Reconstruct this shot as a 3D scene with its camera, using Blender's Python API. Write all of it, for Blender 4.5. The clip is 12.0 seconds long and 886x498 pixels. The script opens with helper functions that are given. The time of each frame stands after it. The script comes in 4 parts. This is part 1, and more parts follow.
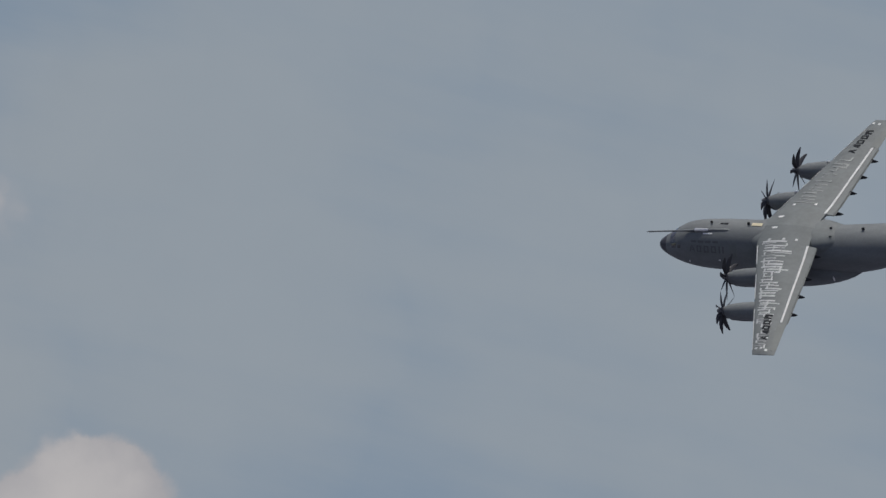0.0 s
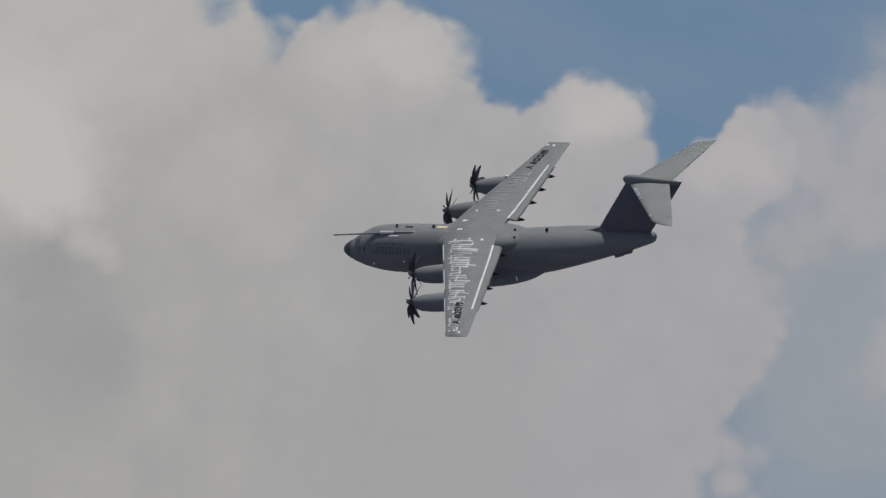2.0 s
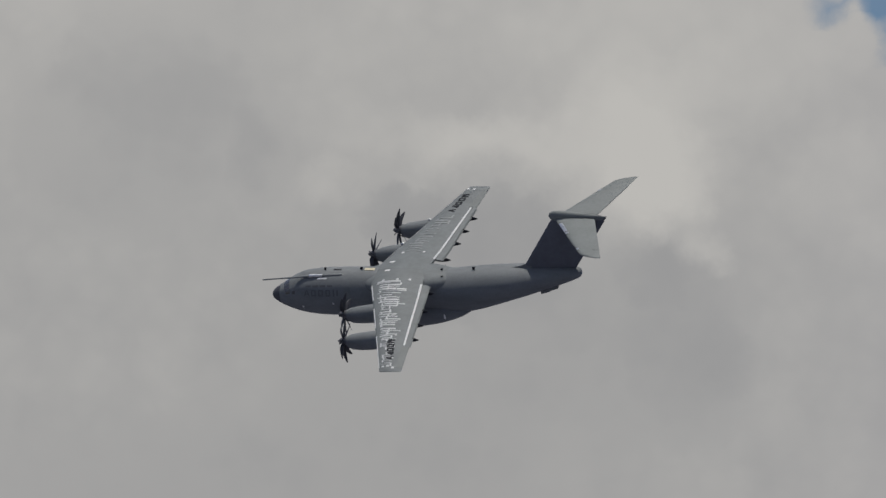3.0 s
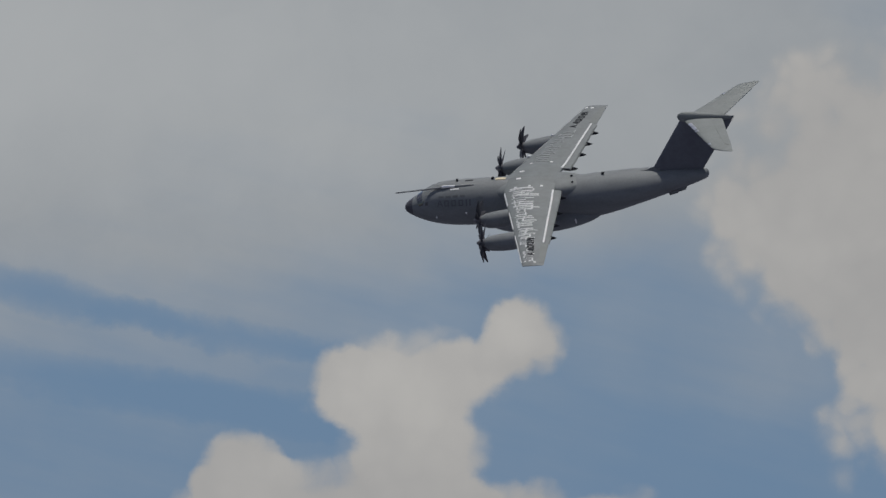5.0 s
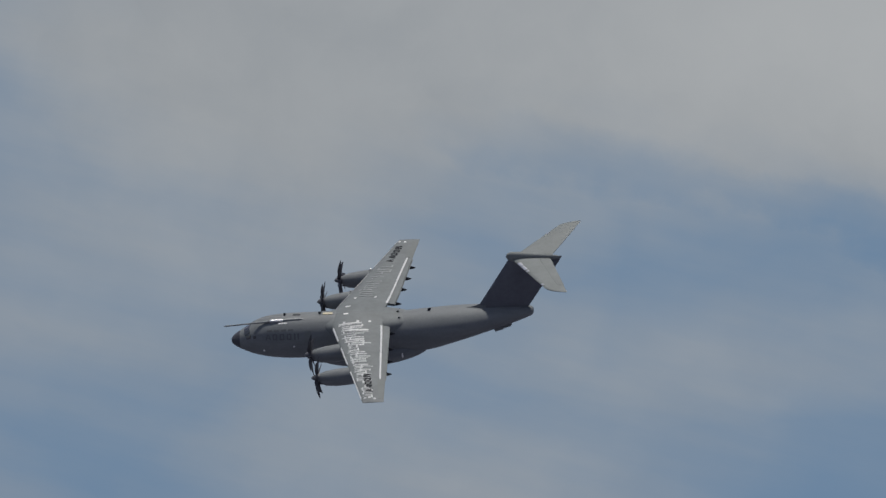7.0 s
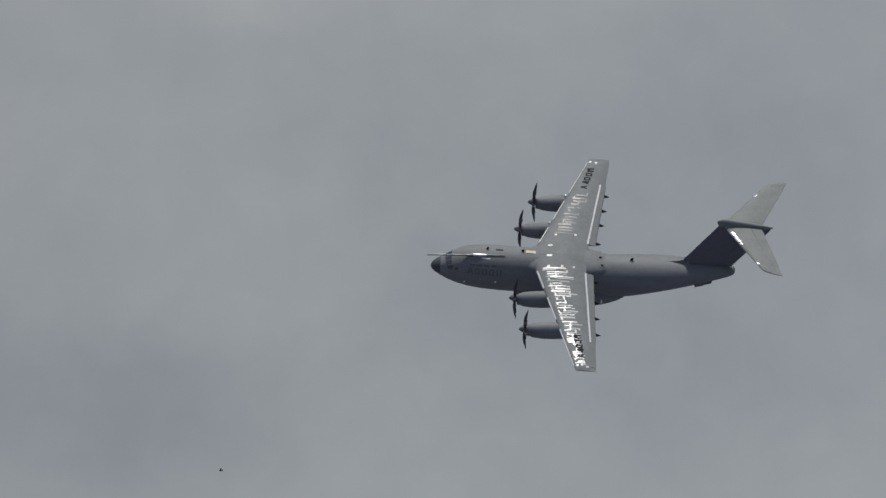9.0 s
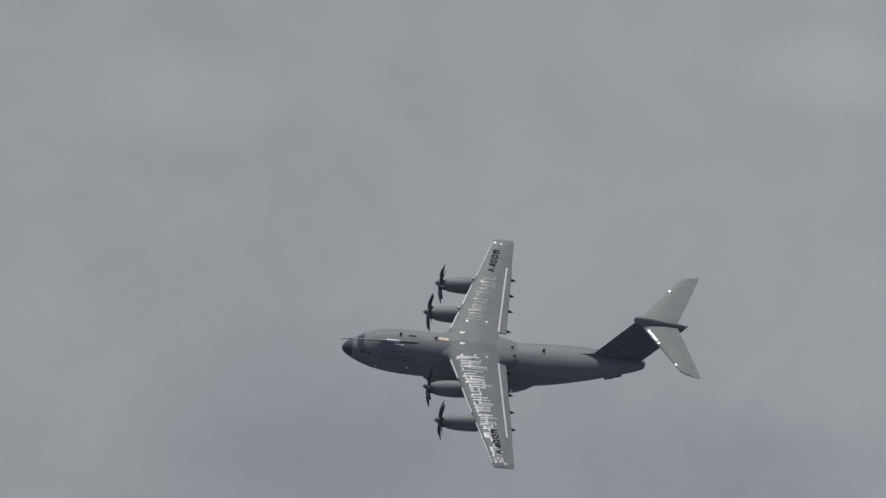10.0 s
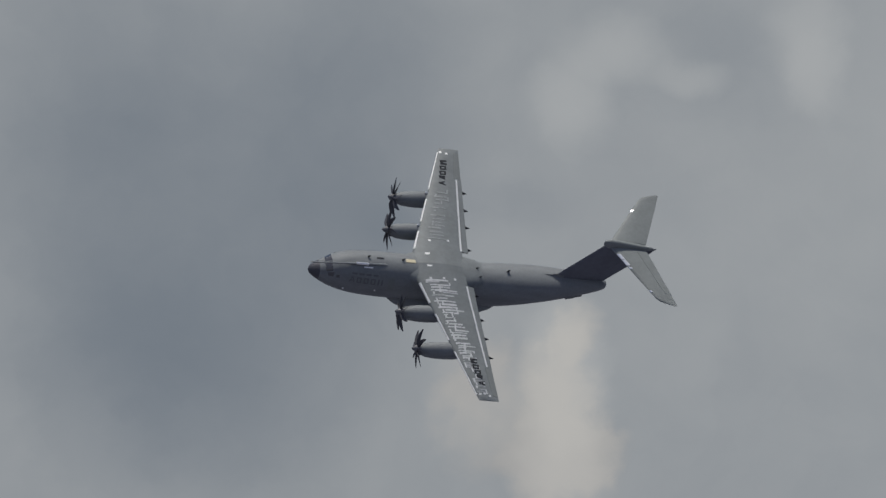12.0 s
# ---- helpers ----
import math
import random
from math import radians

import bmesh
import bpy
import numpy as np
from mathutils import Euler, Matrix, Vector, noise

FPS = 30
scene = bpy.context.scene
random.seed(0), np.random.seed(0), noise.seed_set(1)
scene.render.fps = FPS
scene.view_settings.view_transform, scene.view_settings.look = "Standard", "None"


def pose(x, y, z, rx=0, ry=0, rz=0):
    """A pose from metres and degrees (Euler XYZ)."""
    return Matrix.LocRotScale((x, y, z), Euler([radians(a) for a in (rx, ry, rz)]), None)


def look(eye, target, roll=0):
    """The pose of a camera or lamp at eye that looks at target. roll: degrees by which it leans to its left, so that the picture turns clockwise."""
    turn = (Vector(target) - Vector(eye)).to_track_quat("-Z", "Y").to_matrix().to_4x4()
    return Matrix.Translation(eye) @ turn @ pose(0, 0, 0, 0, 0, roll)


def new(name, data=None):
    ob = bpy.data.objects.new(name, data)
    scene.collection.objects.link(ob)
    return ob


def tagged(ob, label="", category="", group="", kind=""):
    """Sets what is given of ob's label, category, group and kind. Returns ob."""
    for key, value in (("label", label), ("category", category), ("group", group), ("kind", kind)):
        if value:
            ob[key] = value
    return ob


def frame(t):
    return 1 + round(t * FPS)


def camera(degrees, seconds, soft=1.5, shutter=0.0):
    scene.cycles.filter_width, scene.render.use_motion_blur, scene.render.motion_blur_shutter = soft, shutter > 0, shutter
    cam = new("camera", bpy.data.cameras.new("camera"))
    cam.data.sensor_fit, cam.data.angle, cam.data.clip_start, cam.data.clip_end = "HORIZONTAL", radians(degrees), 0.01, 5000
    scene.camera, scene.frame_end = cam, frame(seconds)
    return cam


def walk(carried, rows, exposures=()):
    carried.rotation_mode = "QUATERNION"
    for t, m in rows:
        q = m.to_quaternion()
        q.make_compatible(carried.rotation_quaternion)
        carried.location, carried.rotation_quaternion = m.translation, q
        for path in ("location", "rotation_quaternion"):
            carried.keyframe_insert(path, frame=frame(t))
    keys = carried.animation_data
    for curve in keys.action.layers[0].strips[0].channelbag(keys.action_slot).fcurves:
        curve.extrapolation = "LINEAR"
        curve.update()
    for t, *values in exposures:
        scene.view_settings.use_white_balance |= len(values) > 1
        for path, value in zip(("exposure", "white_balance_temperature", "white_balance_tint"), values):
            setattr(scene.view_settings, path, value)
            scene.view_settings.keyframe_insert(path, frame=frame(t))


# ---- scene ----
# An operator on an airfield follows a four-engined transport aircraft with a long lens.
cam = camera(4.5, 12.0, soft=1.45)
EYE = (0.0, 0.0, 1.7)

# seconds, azimuth to the left of +y, elevation
PAN = [
    (0, 1.897, 12.956), (0.1, 2.221, 12.933), (0.2, 2.378, 12.912), (0.3, 2.547, 12.985), (0.4, 2.708, 13.027), (0.5, 2.991, 13.083),
    (0.6, 3.252, 13.132), (0.7, 3.516, 13.161), (0.8, 3.719, 13.200), (0.9, 3.950, 13.211), (1, 4.174, 13.229), (1.1, 4.442, 13.196),
    (1.2, 4.686, 13.065), (1.3, 4.996, 12.940), (1.4, 5.298, 12.763), (1.5, 5.624, 12.735), (1.6, 5.946, 12.708), (1.7, 6.285, 12.681),
    (1.8, 6.641, 12.667), (1.9, 7.002, 12.668), (2, 7.387, 12.667), (2.1, 7.764, 12.660), (2.2, 8.157, 12.671), (2.3, 8.533, 12.657),
    (2.4, 8.912, 12.686), (2.5, 9.265, 12.690), (2.6, 9.581, 12.681), (2.7, 9.796, 12.673), (2.8, 10.001, 12.675), (2.9, 10.293, 12.686),
    (3, 10.579, 12.685), (3.1, 10.908, 12.648), (3.2, 11.229, 12.625), (3.3, 11.597, 12.588), (3.4, 12.015, 12.509), (3.5, 12.506, 12.462),
    (3.6, 13.151, 12.383), (3.7, 13.708, 12.343), (5.3, 19.765, 11.631), (5.4, 20.291, 11.715), (5.5, 20.716, 11.783), (5.6, 21.101, 11.895),
    (5.7, 21.448, 11.889), (5.8, 21.700, 11.828), (5.9, 21.867, 11.808), (6, 21.892, 11.790), (6.1, 22.027, 11.761), (6.2, 22.129, 11.768),
    (6.3, 22.340, 11.733), (6.4, 22.572, 11.697), (6.5, 22.869, 11.674), (6.6, 23.166, 11.659), (6.7, 23.524, 11.642), (8.3, 29.342, 11.095),
    (8.4, 29.726, 11.071), (8.5, 30.211, 11.046), (8.6, 30.834, 11.026), (8.7, 31.386, 10.998), (8.8, 31.943, 10.927), (8.9, 32.398, 10.882),
    (9, 32.815, 10.865), (9.1, 33.161, 10.854), (9.2, 33.409, 10.932), (9.3, 33.656, 11.088), (9.4, 33.922, 11.192), (9.5, 34.252, 11.230),
    (9.6, 34.570, 11.273), (9.7, 34.915, 11.296), (9.8, 35.239, 11.298), (9.9, 35.582, 11.295), (10, 35.926, 11.264), (10.1, 36.272, 11.236),
    (10.2, 36.630, 11.157), (10.3, 36.974, 11.126), (10.4, 37.330, 11.100), (10.5, 37.688, 11.078), (10.7, 38.449, 11.043), (10.9, 39.185, 11.117),
    (11, 39.521, 11.181), (11.1, 39.808, 11.206), (11.3, 40.283, 11.230), (11.4, 40.527, 11.196), (11.5, 40.852, 11.120), (11.6, 41.198, 11.026),
    (11.7, 41.583, 10.985), (11.8, 42.025, 10.940), (11.9, 42.457, 10.905), (12, 42.882, 10.847),
]
walk(cam, [(t, pose(*EYE, 90 + el, 0, az)) for t, az, el in PAN], [(0, 0.0), (3.7, 0.0), (5.5, 0.0), (6.2, 0.02), (9, 0.12), (12, 0.24)])

# ---- world and sun ----
SUN_DIR = Vector((0.04, -0.15, 0.98)).normalized()
world = bpy.data.worlds.new("sky")
scene.world = world
world.use_nodes = True


class Nodes:
    """Short hand for a node tree."""

    def __init__(self, tree):
        self.tree = tree
        tree.nodes.clear()

    def add(self, kind, **inputs):
        n = self.tree.nodes.new(kind)
        for k, v in inputs.items():
            self.put(n, k.replace("_", " "), v)
        return n

    def put(self, n, key, v):
        s = n.inputs[key]
        if isinstance(v, bpy.types.NodeSocket):
            self.tree.links.new(v, s)
        else:
            s.default_value = v

    def math(self, op, a, b=0.0, c=0.0, clamp=False):
        n = self.tree.nodes.new("ShaderNodeMath")
        n.operation, n.use_clamp = op, clamp
        for i, v in enumerate((a, b, c)):
            self.put(n, i, v)
        return n.outputs[0]

    def vmath(self, op, a, b=(0, 0, 0)):
        n = self.tree.nodes.new("ShaderNodeVectorMath")
        n.operation = op
        self.put(n, 0, a)
        self.put(n, 1, b)
        return n.outputs["Value"] if op in ("LENGTH", "DOT_PRODUCT") else n.outputs[0]

    def noise(self, vec, scale, detail=4.0, rough=0.55):
        n = self.add("ShaderNodeTexNoise", Scale=scale, Detail=detail, Roughness=rough)
        self.put(n, "Vector", vec)
        return n

    def ramp(self, fac, lo, hi):
        n = self.tree.nodes.new("ShaderNodeMapRange")
        n.interpolation_type = "SMOOTHSTEP"
        for i, v in enumerate((fac, lo, hi, 0.0, 1.0)):
            self.put(n, i, v)
        return n.outputs[0]

    def mix(self, fac, a, b):
        n = self.tree.nodes.new("ShaderNodeMix")
        n.data_type = "RGBA"
        self.put(n, 0, fac)
        for key, v in ((6, a), (7, b)):
            self.put(n, key, v if isinstance(v, bpy.types.NodeSocket) else (*v[:3], 1.0))
        return n.outputs[2]

    def scale_by(self, color, fac):
        n = self.tree.nodes.new("ShaderNodeVectorMath")
        n.operation = "SCALE"
        self.put(n, 0, color)
        self.put(n, "Scale", fac)
        return n.outputs[0]

    def scale(self, vec, sx, sy=None, sz=None):
        return self.vmath("MULTIPLY", vec, (sx, sx if sy is None else sy, sx if sz is None else sz))


def build_world():
    n = Nodes(world.node_tree)
    sky = n.add("ShaderNodeTexSky")
    sky.sky_type, sky.sun_disc = "NISHITA", False
    sky.sun_elevation = math.asin(SUN_DIR.z)
    sky.sun_rotation = math.atan2(SUN_DIR.x, SUN_DIR.y)
    sky.air_density, sky.dust_density = 1.0, 0.8
    co = n.add("ShaderNodeTexCoord").outputs["Generated"]
    cover = n.ramp(n.noise(co, 3.0, 7.0, 0.6).outputs["Fac"], 0.42, 0.62)
    tone = n.mix(n.noise(co, 6.0, 5.0).outputs["Fac"], (0.26, 0.285, 0.47), (0.47, 0.505, 0.74))
    clear = n.add("ShaderNodeBackground", Color=sky.outputs[0], Strength=0.06)
    cloud = n.add("ShaderNodeBackground", Color=tone, Strength=0.52)
    both = n.add("ShaderNodeMixShader")
    n.put(both, 0, cover)
    n.put(both, 1, clear.outputs[0])
    n.put(both, 2, cloud.outputs[0])
    out = n.add("ShaderNodeOutputWorld")
    n.put(out, 0, both.outputs[0])


build_world()
sun = new("sun", bpy.data.lights.new("sun", "SUN"))
sun.data.energy, sun.data.angle, sun.data.color = 2.85, radians(2.0), (1.0, 0.96, 0.89)
sun.matrix_basis = look((0, 0, 600), Vector((0, 0, 600)) - SUN_DIR)


# ---- materials ----
def srgb(r, g, b):
    return tuple((c / 255 / 12.92) if c / 255 <= 0.04045 else ((c / 255 + 0.055) / 1.055) ** 2.4 for c in (r, g, b))


def surface(name, color, rough=0.5, metal=0.0, grain=0.12, size=1.5, bump=0.0, streak=False, coat=0.0, spec=0.3):
    """Painted or bare surface with broad stains and fine grain at the size of the thing."""
    m = bpy.data.materials.new(name)
    m.use_nodes = True
    n = Nodes(m.node_tree)
    co = n.add("ShaderNodeTexCoord").outputs["Object"]
    wide = n.noise(n.scale(co, 0.25, 1.0, 1.0) if streak else co, size, 5.0, 0.6).outputs["Fac"]
    fine = n.noise(co, size * 4, 2.0, 0.6).outputs["Fac"]
    f = n.math("ADD", n.math("MULTIPLY", wide, 0.7), n.math("MULTIPLY", fine, 0.3))
    f = n.ramp(f, 0.25, 0.75)
    dark = tuple(c * (1 - grain) for c in color)
    lite = tuple(min(1, c * (1 + grain)) for c in color)
    b = n.add("ShaderNodeBsdfPrincipled", Metallic=metal)
    n.put(b, "Base Color", n.mix(f, dark, lite))
    n.put(b, "Roughness", n.math("ADD", rough - 0.06, n.math("MULTIPLY", fine, 0.12)))
    n.put(b, "Coat Weight", coat)
    n.put(b, "Specular IOR Level", spec)
    if bump:
        bp = n.add("ShaderNodeBump", Strength=bump, Distance=0.02, Height=wide)
        n.put(b, "Normal", bp.outputs[0])
    out = n.add("ShaderNodeOutputMaterial")
    n.put(out, 0, b.outputs[0])
    return m


M_PAINT = surface("grey_paint", (0.167, 0.180, 0.184), 0.62, 0.0, 0.16, 0.8, 0.05, True)
M_WING = surface("wing_paint", (0.163, 0.178, 0.179), 0.62, 0.0, 0.13, 0.5, 0.06)
M_TAIL = surface("tail_paint", (0.182, 0.198, 0.193), 0.62, 0.0, 0.11, 0.5)
# Darker and bluer than the other greys: the fin's shade put into its colour.
M_FIN_SHADED = surface("shaded_fin_paint", (0.118, 0.128, 0.150), 0.62, 0.0, 0.12, 0.5)
M_FLAP = surface("flap_paint", (0.160, 0.174, 0.170), 0.6, 0.0, 0.08, 0.6)
M_RADOME = surface("radome_paint", (0.066, 0.067, 0.078), 0.5, 0.0, 0.15, 1.0)
M_DARK = surface("black_composite", (0.055, 0.055, 0.062), 0.45, 0.0, 0.2, 2.0)
M_SPINNER = surface("spinner_paint", (0.12, 0.122, 0.13), 0.5, 0.0, 0.12, 2.0)
M_EXHAUST = surface("sooty_metal", (0.05, 0.047, 0.045), 0.55, 0.7, 0.3, 2.0)
M_METAL = surface("bare_aluminium", (0.80, 0.80, 0.79), 0.30, 0.85, 0.06, 2.0)
M_TAPE = surface("bright_strip", (0.49, 0.50, 0.50), 0.42, 0.12, 0.15, 1.2)
M_GLINT = surface("polished_strip", (0.27, 0.28, 0.28), 0.34, 0.15, 0.15, 1.2, spec=1.0)
M_WHITE = surface("white_paint", (0.78, 0.78, 0.76), 0.35, 0.0, 0.05, 2.0)
M_MARK = surface("dark_marking", (0.030, 0.032, 0.036), 0.8, 0.0, 0.1, 2.0, spec=0.1)
M_FADED = surface("faded_marking", (0.122, 0.131, 0.132), 0.7, 0.0, 0.1, 2.0, spec=0.2)
M_YELLOW = surface("pale_yellow_paint", (0.60, 0.53, 0.36), 0.5, 0.0, 0.1, 2.0)
M_SCREEN = surface("coated_glass", (0.05, 0.052, 0.056), 0.08, 0.0, 0.1, 2.0, coat=1.0, spec=0.6)
M_SLOT_GLINT = surface("slot_glint_paint", (0.58, 0.59, 0.59), 0.5, 0.0, 0.12, 0.8)
M_RIB = surface("pale_rib_paint", (0.42, 0.44, 0.43), 0.5, 0.0, 0.22, 0.7)
M_SEAL = surface("glossy_sealed_strip", (0.215, 0.23, 0.225), 0.38, 0.05, 0.2, 0.7, spec=0.7)
M_PROBE = surface("glossy_pale_grey_paint", (0.20, 0.212, 0.21), 0.32, 0.0, 0.1, 1.0, spec=0.5)
# Unseen ground: a blue-grey reflector tuned to light the aircraft from below.
M_GROUND = surface("bounce_ground", (0.112, 0.115, 0.148), 0.9, 0.0, 0.30, 0.02)
M_INSECT = surface("insect_shell", (0.02, 0.018, 0.016), 0.5, 0.0, 0.2, 400.0)
M_INSECT_WING = surface("insect_wing", (0.10, 0.095, 0.085), 0.4, 0.0, 0.2, 400.0)


# ---- mesh helpers ----
def part(name, bm, material, parent=None, label="", sharp=38):
    bmesh.ops.recalc_face_normals(bm, faces=bm.faces)
    me = bpy.data.meshes.new(name)
    bm.to_mesh(me)
    bm.free()
    me.materials.append(material)
    me.shade_smooth()
    me.set_sharp_from_angle(angle=radians(sharp))
    ob = new(name, me)
    ob.parent = parent
    if label:
        tagged(ob, label)
    return ob


def loft(bm, rings, cap=True, closed=True):
    """Skin over rings of equal length."""
    rows = [[bm.verts.new(p) for p in r] for r in rings]
    for a, b in zip(rows[:-1], rows[1:]):
        k = len(a)
        for i in range(k if closed else k - 1):
            j = (i + 1) % k
            bm.faces.new((a[i], a[j], b[j], b[i]))
    if cap:
        bm.faces.new(rows[0])
        bm.faces.new(rows[-1][::-1])
    return bm


def curve_through(table):
    """A smooth function through the rows (x, value, value, ...), with x falling or rising."""
    t = np.array(sorted(table))
    x, v = t[:, 0], t[:, 1:]
    d = np.diff(v, axis=0) / np.diff(x)[:, None]
    m = np.vstack([d[:1], (d[1:] + d[:-1]) / 2, d[-1:]])
    m[1:-1][d[1:] * d[:-1] <= 0] = 0

    def at(q):
        i = int(np.clip(np.searchsorted(x, q) - 1, 0, len(x) - 2))
        h = x[i + 1] - x[i]
        s = np.clip((q - x[i]) / h, 0, 1)
        return ((2 * s**3 - 3 * s**2 + 1) * v[i] + (s**3 - 2 * s**2 + s) * h * m[i]
                + (-2 * s**3 + 3 * s**2) * v[i + 1] + (s**3 - s**2) * h * m[i + 1])

    return at


def quad_patch(bm, surf, corners, nu=3, nv=2, lift=0.012, depth=0.03):
    """A thin closed plate that lies on surf(u, v) within four (u, v) corners."""
    c = [Vector((*p, 0)) for p in corners]
    top, low = [], []
    for i in range(nu + 1):
        for j in range(nv + 1):
            a, b = i / nu, j / nv
            q = c[0] * (1 - a) * (1 - b) + c[1] * a * (1 - b) + c[2] * a * b + c[3] * (1 - a) * b
            p = surf(q.x, q.y)
            e = 0.02
            n = (surf(q.x + e, q.y) - surf(q.x - e, q.y)).cross(surf(q.x, q.y + e) - surf(q.x, q.y - e))
            n.normalize()
            if surf.out(p, n) < 0:
                n = -n
            top.append(bm.verts.new(p + n * lift))
            low.append(bm.verts.new(p - n * depth))
    w = nv + 1
    for i in range(nu):
        for j in range(nv):
            k = i * w + j
            bm.faces.new((top[k], top[k + 1], top[k + w + 1], top[k + w]))
            bm.faces.new((low[k], low[k + w], low[k + w + 1], low[k + 1]))
    edge = [i * w for i in range(nu)] + [nu * w + j for j in range(nv)] + [i * w + nv for i in range(nu, 0, -1)] + list(range(nv, 0, -1))
    for a, b in zip(edge, edge[1:] + edge[:1]):
        bm.faces.new((top[a], top[b], low[b], low[a]))


class Surf:
    def __init__(self, f, out):
        self.f, self.out = f, out

    def __call__(self, u, v):
        return self.f(u, v)


def blob(bm, centre, radii, seg=14, rings=9):
    m = Matrix.Translation(centre) @ Matrix.Diagonal((*radii, 1))
    bmesh.ops.create_uvsphere(bm, u_segments=seg, v_segments=rings, radius=1, matrix=m)


def rod(bm, a, b, ra, rb, seg=10):
    a, b = Vector(a), Vector(b)
    q = (b - a).to_track_quat("Z", "Y").to_matrix()
    rings = []
    for p, r in ((a, ra), (b, rb)):
        rings.append([p + q @ Vector((r * math.cos(2 * math.pi * k / seg), r * math.sin(2 * math.pi * k / seg), 0)) for k in range(seg)])
    loft(bm, rings)


# ---- the aircraft: x forward, y to port, z up, its nose at the origin ----
FUS = curve_through([  # x, top, bottom, half width
    (0.0, 0.03, -0.03, 0.03), (-0.12, 0.36, -0.34, 0.36), (-0.5, 0.76, -0.68, 0.76), (-1.2, 1.20, -1.06, 1.22),
    (-2.2, 1.80, -1.48, 1.74), (-3.2, 2.44, -1.83, 2.14), (-4.4, 2.94, -2.14, 2.46), (-6.0, 3.18, -2.40, 2.70),
    (-8.5, 3.30, -2.55, 2.85), (-13.0, 3.30, -2.58, 2.88), (-18.0, 2.98, -2.58, 2.88), (-22.5, 2.94, -2.55, 2.88),
    (-26.0, 3.16, -2.16, 2.90), (-29.0, 3.32, -1.42, 2.86), (-32.0, 3.40, -0.57, 2.58), (-35.0, 3.40, 0.34, 2.05),
    (-38.0, 3.32, 1.24, 1.34), (-39.6, 3.20, 1.82, 0.86), (-40.1, 3.06, 2.06, 0.58), (-40.25, 2.85, 2.3, 0.30)])


def fus_at(x, th):
    """A point of the fuselage; th in degrees from the crown towards port."""
    top, bot, hw = FUS(x)
    s, c = math.sin(radians(th)), math.cos(radians(th))
    e = 2 / (2.0 if c > 0 else 2.25 - 0.35 * min(1.0, max(0.0, (-24 - x) / 7)))
    return Vector((x, hw * math.copysign(abs(s) ** e, s), (top + bot) / 2 + (top - bot) / 2 * math.copysign(abs(c) ** e, c)))


fus_surf = Surf(fus_at, lambda p, n: n.y * p.y + n.z * (p.z - 0.4))


def fus_ring(x, k=40):
    return [fus_at(x, 360 * i / k) for i in range(k)]


def le_x(y):
    return -13.10 - 0.326 * abs(y)


def te_x(y):
    return -21.34 - 0.069 * abs(y)


def wing_mid(y):
    return 2.62 - 0.030 * abs(y)


def flap_chord(y):
    return 0.92 - 0.024 * abs(y)


def foil(u):
    """Half thickness of the wing section, for a thickness of one."""
    u = min(max(u, 0.0), 1.0)
    return 5 * (0.2969 * math.sqrt(u) - 0.1260 * u - 0.3516 * u**2 + 0.2843 * u**3 - 0.1036 * u**4)


def wing_at(x, y, side=1):
    """The upper (side 1) or lower (side -1) skin of the wing."""
    y0 = abs(y)
    c = le_x(y) - te_x(y)
    u = (le_x(y) - x) / c
    tr = 0.150 - 0.0022 * y0
    camber = 0.022 * c * math.sin(math.pi * min(max(u, 0), 1))
    level = 0.40 * u * max(0.0, 1 - y0 / 5.0)
    return Vector((x, y, wing_mid(y) + camber + level + side * c * tr * foil(u)))


wing_surf = Surf(lambda x, y: wing_at(x, y), lambda p, n: n.z)


def wing_ring(y, u_end=1.0, k=14):
    c = le_x(y) - te_x(y)
    us = [u_end * (1 - math.cos(math.pi * i / k)) / 2 for i in range(k + 1)]
    up = [wing_at(le_x(y) - u * c, y, 1) for u in us]
    lo = [wing_at(le_x(y) - u * c, y, -1) for u in us[1:]]
    if u_end == 1.0:
        lo[-1] = lo[-1] - Vector((0, 0, 0.03))
    return up + lo[::-1]


